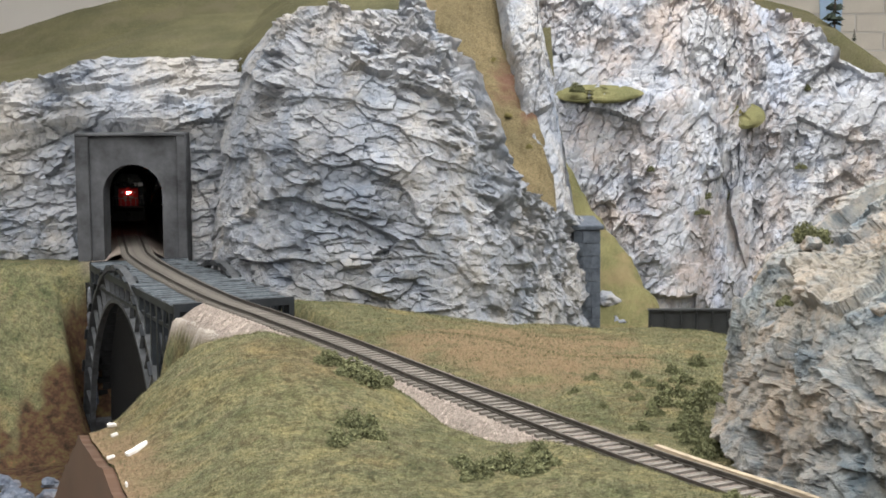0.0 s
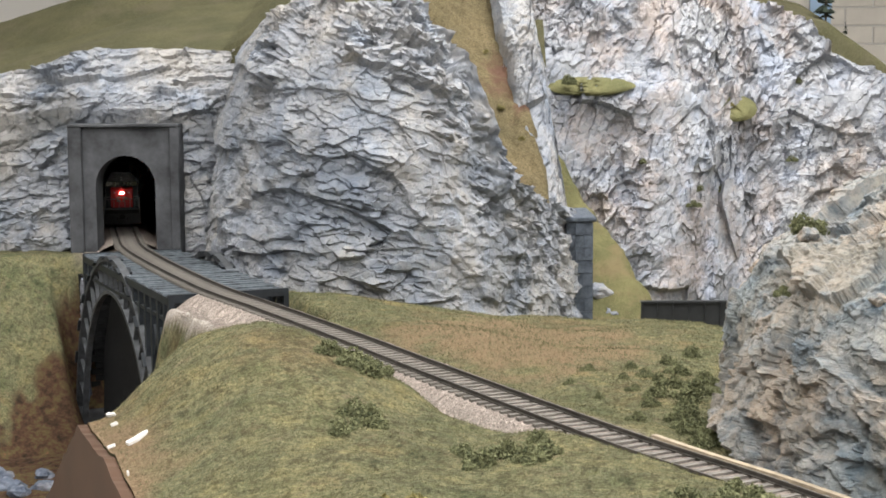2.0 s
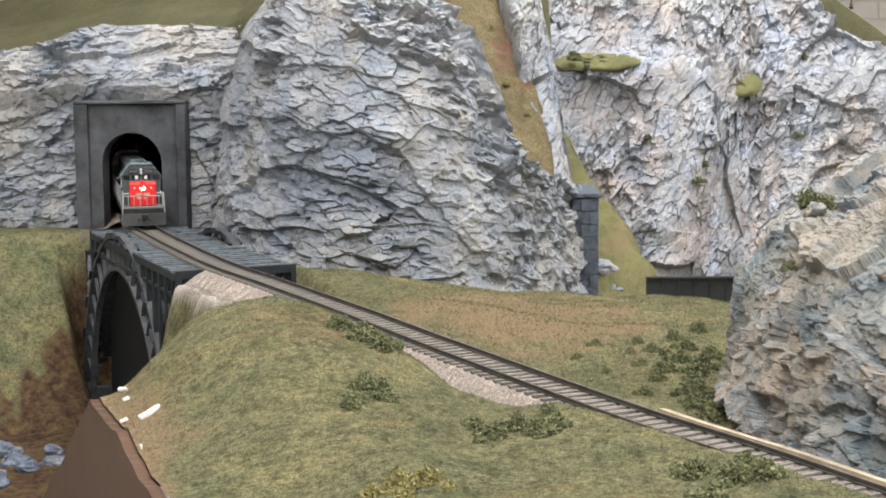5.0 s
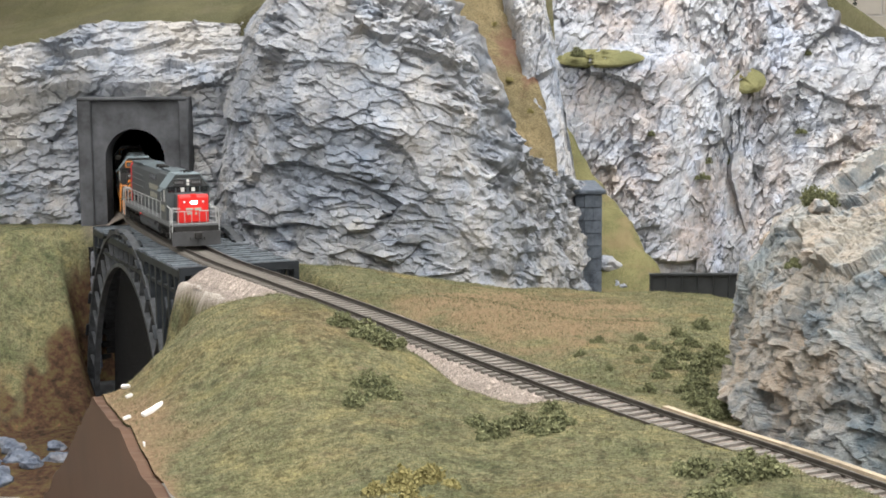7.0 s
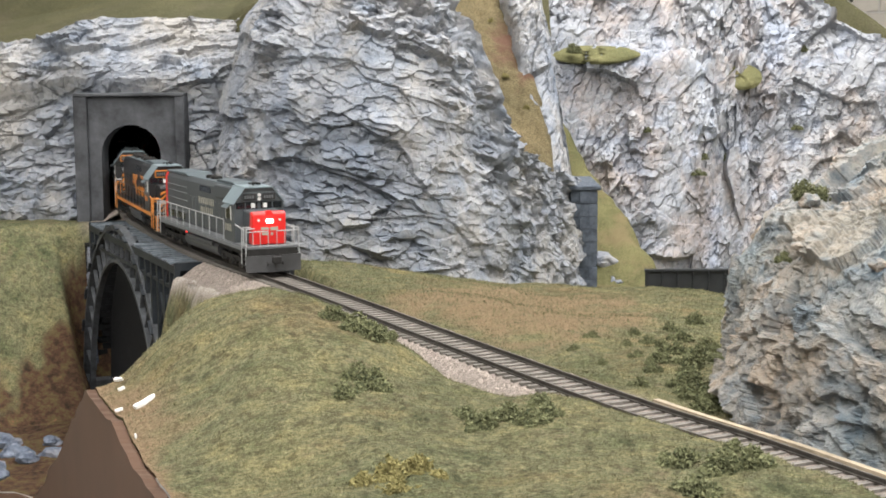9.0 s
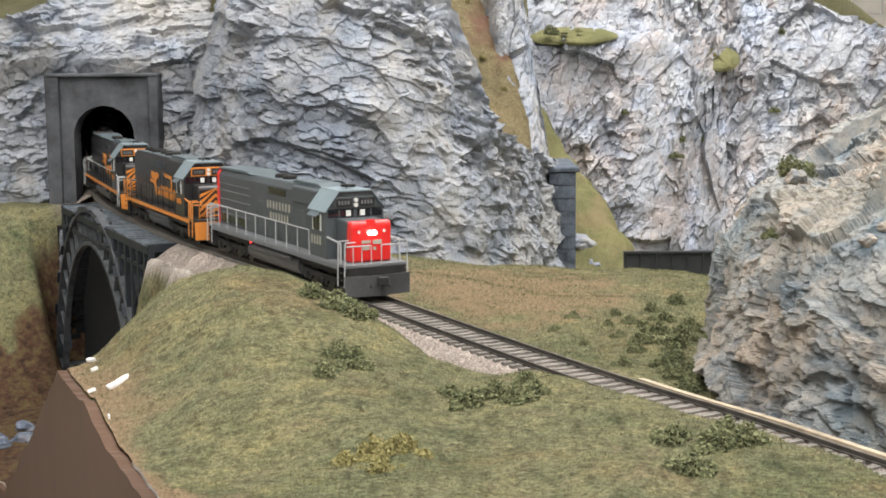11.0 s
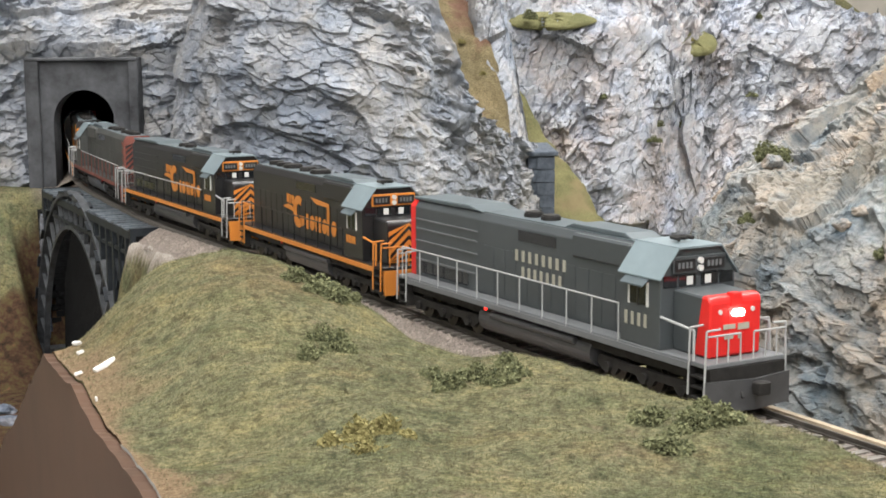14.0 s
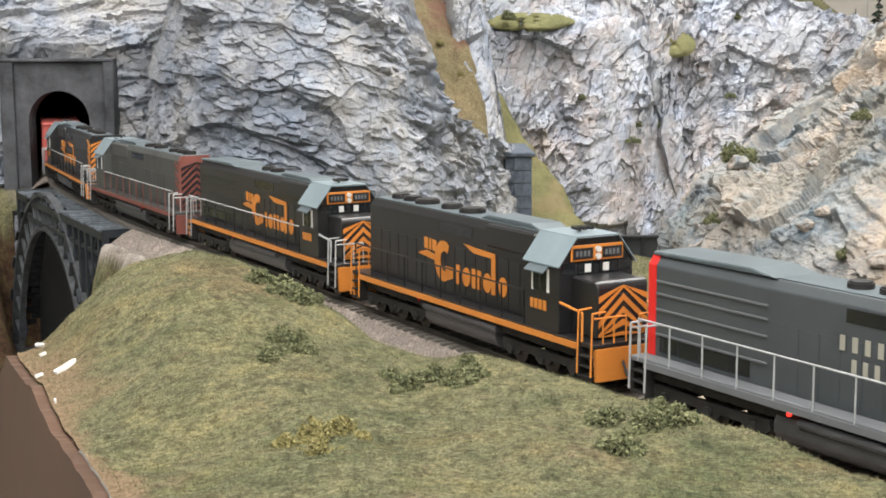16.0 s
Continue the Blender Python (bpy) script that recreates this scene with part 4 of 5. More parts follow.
def locomotive(L, label, body, sill, nose, pilot, rails, posts, long_nose=False, tunnel=False, emblem_mat=None, lit=False, rear=None, striped=False, flip=False, orange_front=False):
    th = thing("locomotive", label, "locomotive", group="locomotives of the train")
    h = L / 2
    front, back = h - 0.0095, -h + 0.0095
    cab1 = h - (0.0365 if long_nose else 0.033)
    cab0 = cab1 - 0.0235
    hood0 = back + (0.002 if lit else 0.007)
    simple("underframe", (back + 0.004, front - 0.004, -0.0150, 0.0150, 0.0118, 0.0172), P_UNDER, th)
    simple("walkway", (back, front, -0.0176, 0.0176, 0.0172, 0.0190), P_SILL if lit else body, th, bevel=0.0003)
    for y in (-1, 1):
        bm = bmesh.new()
        prism(bm, [(back + 0.008, 0.0158), (front - 0.010, 0.0158), (front - 0.010, 0.0181), (back + 0.008, 0.0181)], y * 0.0177, y * 0.0183, "y")
        part("side_sill", bm, sill, th)
    # long hood with bevelled shoulders
    bm = bmesh.new()
    prism(bm, [(-0.0108, 0.0190), (0.0108, 0.0190), (0.0108, 0.0494), (0.0086, 0.0524), (-0.0086, 0.0524), (-0.0108, 0.0494)], hood0, cab0, "x")
    part("long_hood", bm, body, th, bevel=0.0003)
    # Roof panel colour includes a bluish sheen.
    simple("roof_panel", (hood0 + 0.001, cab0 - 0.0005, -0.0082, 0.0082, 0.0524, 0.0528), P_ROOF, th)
    simple("air_inlet_housing", (cab0 - 0.040, cab0 - 0.002, -0.0118, 0.0118, 0.0430, 0.0520), body, th, bevel=0.0008)
    simple("inlet_grille", (cab0 - 0.080, cab0 - 0.052, -0.0110, 0.0110, 0.0446, 0.0486), GLASS, th)
    # doors and panel lines along the hood
    for y in (-1, 1):
        x = hood0 + (0.066 if tunnel else 0.004)
        while x + 0.0085 < cab0 - 0.004:
            bm = bmesh.new()
            box(bm, x, x + 0.0078, min(y * 0.0108, y * 0.0110), max(y * 0.0108, y * 0.0110), 0.0205, 0.0395)
            part("hood_door", bm, body, th)
            x += 0.0088
        if tunnel:
            for z in (0.0262, 0.0345, 0.0398, 0.0440):
                bm = bmesh.new()
                box(bm, hood0 + 0.004, hood0 + 0.060, min(y * 0.0108, y * 0.0114), max(y * 0.0108, y * 0.0114), z, z + 0.0006)
                part("panel_ledge", bm, sill if rear else body, th)
            bm = bmesh.new()
            box(bm, hood0 + 0.006, hood0 + 0.052, min(y * 0.0108, y * 0.0110), max(y * 0.0108, y * 0.0110), 0.0205, 0.0256)
            part("intake_screen", bm, GLASS, th)
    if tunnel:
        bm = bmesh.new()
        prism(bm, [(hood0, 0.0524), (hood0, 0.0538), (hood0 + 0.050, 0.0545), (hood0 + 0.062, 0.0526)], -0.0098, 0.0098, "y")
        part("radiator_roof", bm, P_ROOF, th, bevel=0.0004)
    fans = [(cab0 - 0.085, 0.0042), (cab0 - 0.072, 0.0042)] if tunnel else [(hood0 + 0.012, 0.0046), (hood0 + 0.024, 0.0046), (hood0 + 0.038, 0.0058), (cab0 - 0.088, 0.0050), (cab0 - 0.070, 0.0060)]
    for x, r in fans:
        bm = bmesh.new()
        disc(bm, (x, 0, 0.0534), r, 0.0010, "z", 22)
        disc(bm, (x, 0, 0.0546), r * 0.86, 0.0003, "z", 22)
        part("roof_fan", bm, P_UNDER, th)
    bm = bmesh.new()
    prism(bm, [(cab0 - 0.052, 0.0528), (cab0 - 0.006, 0.0528), (cab0 - 0.012, 0.0546), (cab0 - 0.046, 0.0546)], -0.0070, 0.0070, "y")
    part("brake_hatch", bm, P_ROOF, th, bevel=0.0003)
    # cab
    bm = bmesh.new()
    prism(bm, [(-0.0173, 0.0190), (0.0173, 0.0190), (0.0173, 0.0432), (-0.0173, 0.0432)], cab0, cab1, "x")
    cab = part("cab", bm, body, th, bevel=0.0003)
    bm = bmesh.new()
    prism(bm, [(-0.0178, 0.0430), (0.0178, 0.0430), (0.0098, 0.0530), (-0.0098, 0.0530)], cab0 + 0.0003, cab1 - 0.0004, "x")
    part("cab_front_cap", bm, body, th)
    # Reflected ceiling light is painted into the slanted roof's colour.
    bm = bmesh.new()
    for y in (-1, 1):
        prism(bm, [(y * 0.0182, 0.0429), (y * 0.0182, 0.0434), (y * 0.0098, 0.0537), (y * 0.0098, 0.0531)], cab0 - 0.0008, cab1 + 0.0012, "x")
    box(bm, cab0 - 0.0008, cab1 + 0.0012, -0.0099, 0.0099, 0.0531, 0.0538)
    part("cab_roof", bm, P_CAB, th, "slanted cab roof, ceiling sheen painted in as blue-grey")
    for y in (-1, 1):
        lo, hi = min(y * 0.0173, y * 0.0177), max(y * 0.0173, y * 0.0177)
        simple("side_window", (cab0 + 0.006, cab0 + 0.0155, lo, hi, 0.0335, 0.0412), GLASS, cab)
        for a in (0.0050, 0.0104, 0.0158):
            simple("window_frame", (cab0 + a, cab0 + a + 0.0011, lo - 0.0001, hi + 0.0001, 0.0330, 0.0415), P_FRAME if a != 0.0104 else P_BLACK, cab)
        bm = bmesh.new()
        prism(bm, [(y * 0.0177, 0.0424), (y * 0.0208, 0.0402), (y * 0.0208, 0.0407), (y * 0.0177, 0.0429)], cab0 + 0.004, cab0 + 0.0175, "x")
        part("sunshade", bm, P_ROOF, cab)
    fx = cab1
    for y0, y1 in ((-0.0160, -0.0100), (-0.0090, -0.0012), (0.0012, 0.0090), (0.0100, 0.0160)):
        simple("front_window", (fx, fx + 0.0003, y0, y1, 0.0402, 0.0442), GLASS, cab)
    # Pale plates stand in for light showing in the middle front windows.
    for y in (-0.0042, 0.0042):
        simple("painted_window_light", (fx + 0.0003, fx + 0.0005, y - 0.0014, y + 0.0014, 0.0406, 0.0436), P_FRAME, cab)
    board = simple("number_panel", (fx, fx + 0.0007, -0.0122, 0.0122, 0.0447, 0.0505), P_ORANGE if orange_front else body, th, bevel=0.0002)
    for y in (-0.0068, 0.0068):
        simple("number_board", (fx + 0.0007, fx + 0.0010, y - 0.0046, y + 0.0046, 0.0455, 0.0495), P_BLACK, board)
        for k in range(4):
            simple("lettering_bar", (fx + 0.0010, fx + 0.0012, y - 0.0034 + k * 0.0018, y - 0.0024 + k * 0.0018, 0.0465, 0.0485), P_SILL, board)
    bm = bmesh.new()
    for z in (0.0462, 0.0488):
        disc(bm, (fx + 0.0012, 0, z), 0.0011, 0.0006, "x", 12)
    part("cab_headlight", bm, P_FRAME, board)
    # nose
    nf = h - 0.0165
    bm = bmesh.new()
    prism(bm, [(cab1, 0.0190), (nf, 0.0190), (nf + 0.0003, 0.0376), (nf - 0.0008, 0.0392), (cab1, 0.0398)], -0.0114, 0.0114, "y")
    part("nose", bm, body, th, bevel=0.0006)
    bm = bmesh.new()
    prism(bm, [(nf - 0.0080, 0.0192), (nf + 0.0006, 0.0192), (nf + 0.0009, 0.0378), (nf - 0.0004, 0.0395), (nf - 0.0040, 0.0397)], -0.0117, 0.0117, "y")
    cover = part("nose_front", bm, nose, th, bevel=0.0006)
    if striped:
        stripes(th, nf + 0.0010, 0.0112, 0.0200, 0.0380, P_ORANGE, 4)
    simple("nose_door", (nf + 0.0007, nf + 0.0011, -0.0036, 0.0036, 0.0200, 0.0350), nose, th, bevel=0.0002)
    if lit:
        bm = bmesh.new()
        for y in (-0.0013, 0.0013):
            disc(bm, (nf + 0.0020, y, 0.0340), 0.0012, 0.0006, "x", 14)
        part("headlight", bm, LAMP_ON, cover, "lit twin headlight")
        bm = bmesh.new()
        prism(bm, [(-0.0028, 0.0362), (0.0028, 0.0362), (0.0018, 0.0404), (-0.0018, 0.0404)], nf - 0.002, nf + 0.0014, "x")
        part("warning_light_housing", bm, P_RED, cover)
        for y in (-0.0074, 0.0074):
            bm = bmesh.new()
            disc(bm, (nf + 0.0010, y, 0.0345), 0.0008, 0.0004, "x", 12)
            part("class_light", bm, P_FRAME, cover)
        # nose emblem as plain shapes
        for b in ((-0.0060, -0.0006, 0.0268, 0.0284), (-0.0054, -0.0014, 0.0234, 0.0252), (0.0006, 0.0058, 0.0262, 0.0284), (0.0008, 0.0024, 0.0232, 0.0250)):
            simple("nose_emblem", (nf + 0.0011, nf + 0.00135, b[0], b[1], b[2] + 0.0018, b[3] + 0.0018), P_CREAM, cover)
    # ends: pilots, plough, steps, couplers, end rails
    for e, x in ((1, front), (-1, back)):
        bm = bmesh.new()
        prism(bm, [(-0.0170, 0.0172), (0.0170, 0.0172), (0.0165, 0.0050), (-0.0165, 0.0050)], x - 0.0012, x + 0.0008, "x")
        part("pilot", bm, pilot, th)
        if e > 0 and lit:
            bm = bmesh.new()
            for y in (-1, 1):
                prism(bm, [(x + 0.0050, 0.0), (x + 0.0012, y * 0.0190), (x + 0.0006, y * 0.0190), (x + 0.0040, 0.0)], 0.0022, 0.0132, "z")
            part("snow_plough", bm, P_TANK, th)
        bm = bmesh.new()
        box(bm, x, x + e * 0.0095, -0.0016, 0.0016, 0.0092, 0.0118) if e > 0 else box(bm, x - 0.0095, x, -0.0016, 0.0016, 0.0092, 0.0118)
        box(bm, *sorted((x + e * 0.0060, x + e * 0.0098)), -0.0028, 0.0028, 0.0082, 0.0128)
        part("coupler", bm, P_UNDER, th, bevel=0.0004)
        for y in (-1, 1):
            for z in (0.0060, 0.0098, 0.0136):
                simple("step", (*sorted((x - e * 0.0008, x - e * 0.0085)), *sorted((y * 0.0140, y * 0.0182)), z, z + 0.0007), P_UNDER, th)
            simple("step_plate", (*sorted((x - e * 0.0088, x - e * 0.0094)), *sorted((y * 0.0140, y * 0.0182)), 0.0050, 0.0172), P_UNDER, th)
            for dx in (0.0004, 0.0092):
                bm = bmesh.new()
                rod(bm, (x - e * dx, y * 0.0186, 0.0070), (x - e * dx, y * 0.0180, 0.0300), 0.0004, 6)
                rod(bm, (x - e * dx, y * 0.0180, 0.0300), (x - e * dx * 1.02, y * 0.0120, 0.0302), 0.0004, 6)
                part("grab_rail", bm, rails, th)
            bm = bmesh.new()
            for y2 in (0.0030, 0.0085, 0.0135):
                rod(bm, (x, y * y2, 0.0190), (x, y * y2, 0.0282), 0.0003, 5)
            rod(bm, (x, y * 0.0030, 0.0282), (x, y * 0.0176, 0.0282), 0.00036, 6)
            part("end_rail", bm, rails, th)
            bm = bmesh.new()
            rod(bm, (x + e * 0.0010, y * 0.0050, 0.0120), (x + e * 0.0050, y * 0.0055, 0.0070), 0.0006, 5)
            part("air_hose", bm, P_UNDER, th)
    if rear:
        bm = bmesh.new()
        prism(bm, [(-0.0111, 0.0191), (0.0111, 0.0191), (0.0111, 0.0496), (0.0088, 0.0527), (-0.0088, 0.0527), (-0.0111, 0.0496)], hood0 - 0.0006, hood0 + 0.0034, "x")
        part("hood_end", bm, rear, th)
    if striped or rear is P_RUST:
        stripes(th, hood0 - (0.0008 if rear else 0.0002), 0.0104, 0.0200, 0.0490, P_ORANGE if striped else P_BLACK, 7, -1)
        if flip:
            for y in (-1, 1):
                for k in range(5):
                    z = 0.0200 + k * 0.0055
                    bm = bmesh.new()
                    prism(bm, [(hood0 + 0.0002, z), (hood0 + 0.0090, z + 0.0040), (hood0 + 0.0090, z + 0.0068), (hood0 + 0.0002, z + 0.0028)], *sorted((y * 0.0109, y * 0.0113)), "y")
                    part("warning_stripe", bm, P_ORANGE if striped else P_RUST, th)
    for y in (-1, 1):
        hand_rail(th, back + 0.004, cab0 - 0.001, y * 0.0174, P_BLACK if rails is P_ORANGE else rails, posts, 0.0165)
        bm = bmesh.new()
        rod(bm, (cab1, y * 0.0168, 0.0305), (front - 0.008, y * 0.0172, 0.0290), 0.0005, 6)
        rod(bm, (front - 0.008, y * 0.0172, 0.0290), (front - 0.0075, y * 0.0176, 0.0190), 0.0005, 6)
        part("handrail", bm, rails, th)
        if emblem_mat:
            emblem(th, cab0 - 0.100, y * 0.0111, 0.0232, 0.083, emblem_mat)
            numbers(th, cab0 + 0.004, y * 0.0174, 0.0262, 4, 0.0022, 0.0036, emblem_mat)
        if lit:
            numbers(th, cab0 - 0.082, y * 0.0111, 0.0364, 8, 0.0021, 0.0044, P_CREAM, 1.4)
            numbers(th, cab0 - 0.077, y * 0.0111, 0.0302, 7, 0.0019, 0.0042, P_CREAM, 1.4)
            numbers(th, cab0 + 0.003, y * 0.0174, 0.0256, 4, 0.0016, 0.0046, P_CREAM, 1.4)
    # below the deck
    bm = bmesh.new()
    o = [(-0.0140, 0.0132)] + [(math.copysign(0.0098, c) + 0.0064 * c, 0.0095 + 0.0060 * d) for c, d in [(math.cos(q), math.sin(q)) for q in [math.pi * (0.80 + 0.1 * k) for k in range(15)]]] + [(0.0140, 0.0132)]
    prism(bm, o, 0.046 - h + 0.035, h - 0.046 - 0.035, "x")
    part("fuel_tank", bm, P_TANK, th)
    for y in (-1, 1):
        bm = bmesh.new()
        rod(bm, (-0.030, y * 0.0160, 0.0128), (0.032, y * 0.0160, 0.0128), 0.0016, 10)
        part("air_reservoir", bm, P_TANK, th)
        bm = bmesh.new()
        disc(bm, (-0.034, y * 0.0170, 0.0150), 0.0008, 0.0004, "y", 8)
        # Red glow added to the leading engine's gauge, which is no lamp.
        part("fuel_gauge", bm, GAUGE_GLOW if lit else P_RED, th)
    for x in (-1, 1):
        bogie(th, x * (h - 0.048), 1)
    bm = bmesh.new()
    for y in (-0.002, 0.0, 0.002):
        rod(bm, (cab0 + 0.010, y, 0.0552), (cab0 + 0.0165, y * 1.6, 0.0554), 0.0007, 7)
    rod(bm, (cab0 + 0.012, 0, 0.0538), (cab0 + 0.012, 0, 0.0552), 0.0006, 6)
    part("horn", bm, P_UNDER, th)
    simple("antenna_mount", (cab0 + 0.005, cab0 + 0.008, 0.004, 0.007, 0.0538, 0.0546), P_ROOF, th, bevel=0.0003)
    # everything above the deck stands a little taller
    for ob in th.children_recursive:
        if ob.type == "MESH":
            for vert in ob.data.vertices:
                if vert.co.z > 0.0190:
                    vert.co.z = 0.0190 + (vert.co.z - 0.0190) * 1.065
    th["wheelbase"] = L - 0.096
    return th


def box_car(L):
    th = thing("boxcar", "red-brown ribbed model boxcar coming out of the tunnel", "boxcar")
    h = L / 2 - 0.008
    simple("car_body", (-h, h, -0.0172, 0.0172, 0.0130, 0.0500), P_BOX, th, bevel=0.0004)
    simple("car_roof", (-h - 0.001, h + 0.001, -0.0178, 0.0178, 0.0500, 0.0518), P_BOX, th, bevel=0.0005)
    for k in range(9):
        simple("end_rib", (h, h + 0.0007, -0.0150, 0.0150, 0.0160 + k * 0.0037, 0.0172 + k * 0.0037), P_BOX, th)
    for y in (-1, 1):
        for k in range(12):
            x = -h + 0.006 + k * (2 * h - 0.012) / 11
            simple("side_post", (x - 0.0005, x + 0.0005, *sorted((y * 0.0172, y * 0.0177)), 0.0135, 0.0498), P_BOX, th)
        bm = bmesh.new()
        for z in np.arange(0.016, 0.048, 0.0045):
            rod(bm, (h + 0.0012, y * 0.0150, z), (h + 0.0012, y * 0.0105, z), 0.0003, 4)
        part("ladder", bm, P_BOX, th)
    simple("underframe", (-h + 0.002, h - 0.002, -0.006, 0.006, 0.0090, 0.0130), P_UNDER, th)
    for x in (-1, 1):
        bg = simple("bogie", (x * (h - 0.020) - 0.012, x * (h - 0.020) + 0.012, -0.0125, 0.0125, 0.0060, 0.0090), P_UNDER, th)
        for dx in (-0.0095, 0.0095):
            bm = bmesh.new()
            for y in (-0.0089, 0.0089):
                disc(bm, (0, y, 0), 0.0053, 0.0014)
            rod(bm, (0, -0.010, 0), (0, 0.010, 0), 0.0012)
            ob = part("wheelset", bm, P_WHEEL, bg)
            ob.location = (x * (h - 0.020) + dx, 0, 0.0053)
            WHEELS.append((ob, 0.0053))
        simple("coupler", (*sorted((x * h, x * (h + 0.008))), -0.002, 0.002, 0.0088, 0.0122), P_UNDER, th)
    th["wheelbase"] = L - 0.055
    return th


def couple_train():
    lead = 0.0150                       # from the headlight to the leading coupler's face
    cars = [
        (0.245, False, lambda L: locomotive(L, "dark grey diesel locomotive with scarlet nose and lit headlight", P_GREY, P_SILL, P_RED, P_UNDER, P_RAILS, P_RAILS, True, True, None, True, P_RED)),
        (0.222, False, lambda L: locomotive(L, "black diesel locomotive with orange emblem and striped nose", P_BLACK, P_ORANGE, P_BLACK, P_ORANGE, P_ORANGE, P_BLACK, False, False, P_ORANGE, False, None, True, False, True)),
        (0.248, False, lambda L: locomotive(L, "black tunnel-motor locomotive with orange emblem and silver grab rails", P_BLACK, P_ORANGE, P_BLACK, P_ORANGE, P_RAILS, P_BLACK, False, True, P_ORANGE, False, None, True, False, True)),
        (0.235, True, lambda L: locomotive(L, "faded grey locomotive with rusty red sill running backwards", P_WORN, P_RUST, P_RUST, P_RUST, P_RAILS, P_RUST, False, False, None, False, P_RUST, False, True)),
        (0.235, True, lambda L: locomotive(L, "black and orange locomotive running backwards behind the grey one", P_BLACK, P_ORANGE, P_BLACK, P_ORANGE, P_RAILS, P_BLACK, False, False, P_ORANGE, False, None, True, True, True)),
        (0.185, False, box_car),
    ]
    at = -lead
    for L, flip, make in cars:
        ob = make(L)
        TRAIN.append((ob, at + L / 2, flip))
        at += L


couple_train()


# ---- planting and clutter ----
def leaf_material(name, dark, light):
    m, n, l, b = mat(name, 0.9, spec=0.1)
    geo = n.new("ShaderNodeNewGeometry")
    c = ramp(n, l, geo.outputs["Random Per Island"], [(0.0, dark), (1.0, light)])
    l.new(c, b.inputs["Base Color"])
    return m


LEAF = leaf_material("clump_foliage", (0.055, 0.062, 0.033), (0.180, 0.184, 0.098))
LEAF_YELLOW = leaf_material("yellow_foliage", (0.13, 0.115, 0.047), (0.26, 0.23, 0.10))
def fibre_material():
    m, n, l, b = mat("static_grass_fibres", 0.95, spec=0.1)
    co = coords(n)
    geo = n.new("ShaderNodeNewGeometry")
    c = ramp(n, l, geo.outputs["Random Per Island"], [(0.0, (0.095, 0.092, 0.053)), (1.0, (0.205, 0.195, 0.116))])
    c = mix(n, l, 1.0, c, ramp(n, l, noise_tex(n, l, co, 22, 5, 0.65), [(0.34, (0.76, 0.83, 0.74)), (0.5, (1.0, 1.0, 0.96)), (0.64, (1.12, 1.08, 1.0))]), "MULTIPLY")
    c = mix(n, l, 1.0, c, ramp(n, l, noise_tex(n, l, co, 260, 4, 0.7), [(0.36, (0.60, 0.60, 0.58)), (0.5, (1.0, 1.0, 1.0)), (0.64, (1.22, 1.22, 1.18))]), "MULTIPLY")
    c = mix(n, l, ramp(n, l, noise_tex(n, l, co, 17, 6, 0.7), [(0.54, (0, 0, 0)), (0.64, (0.45,) * 3)]), c, (0.19, 0.14, 0.085))
    l.new(c, b.inputs["Base Color"])
    return m


BLADES = fibre_material()
FIR = leaf_material("dark_fir_needles", (0.008, 0.011, 0.009), (0.035, 0.045, 0.034))
BARK = plain("twig_bark", (0.05, 0.035, 0.025), 0.9)


def clump_mesh(rng, blobs, size, count):
    """Many small folded flakes of foam foliage round a few centres."""
    verts, faces = [], []
    for bx, by, bz, r in blobs:
        for _ in range(count):
            d = Vector((rng.gauss(0, 1), rng.gauss(0, 1), rng.gauss(0, 1))).normalized() * r * rng.uniform(0.55, 1.05)
            c = Vector((bx, by, bz)) + Vector((d.x, d.y, abs(d.z) * 1.45))
            q = Euler((rng.uniform(0, 6.3), rng.uniform(0, 6.3), rng.uniform(0, 6.3))).to_matrix()
            k = len(verts)
            s = size * rng.uniform(0.6, 1.3)
            for a, b, e in ((-1, -0.7, 0), (1, -0.6, 0.3), (0.2, 1, 0), (0, 0, 0.9)):
                verts.append(c + q @ Vector((a, b, e)) * s)
            faces += [(k, k + 1, k + 3), (k + 1, k + 2, k + 3), (k + 2, k, k + 3), (k, k + 2, k + 1)]
    return verts, faces


def bush(x, y, z, r, seed, material=None, label="low dark green foam bush on the grass", lumps=3):
    rng = random.Random(seed)
    th = thing("bush", label, "bush", pose(x, y, z - 0.0008), group="bushes")
    blobs = [(0, 0, 0, r)] + [(rng.uniform(-1, 1) * r * 1.3, rng.uniform(-1, 1) * r * 1.0, -0.1 * r, r * rng.uniform(0.45, 0.75)) for _ in range(lumps)]
    v, f = clump_mesh(rng, blobs, r * 0.10 + 0.00025, 260)
    me = bpy.data.meshes.new("foliage")
    me.from_pydata(v, [], f)
    me.materials.append(material or LEAF)
    ob = new("foliage", me)
    ob.parent = th
    bm = bmesh.new()
    for bx, by, bz, br in blobs:
        rod(bm, (bx * 0.4, by * 0.4, -0.001), (bx, by, br * 0.5), r * 0.06, 5)
    part("twigs", bm, BARK, th)
    return th


def gz_at(x, y):
    return float(ground_z(np.array([x]), np.array([y]))[0])


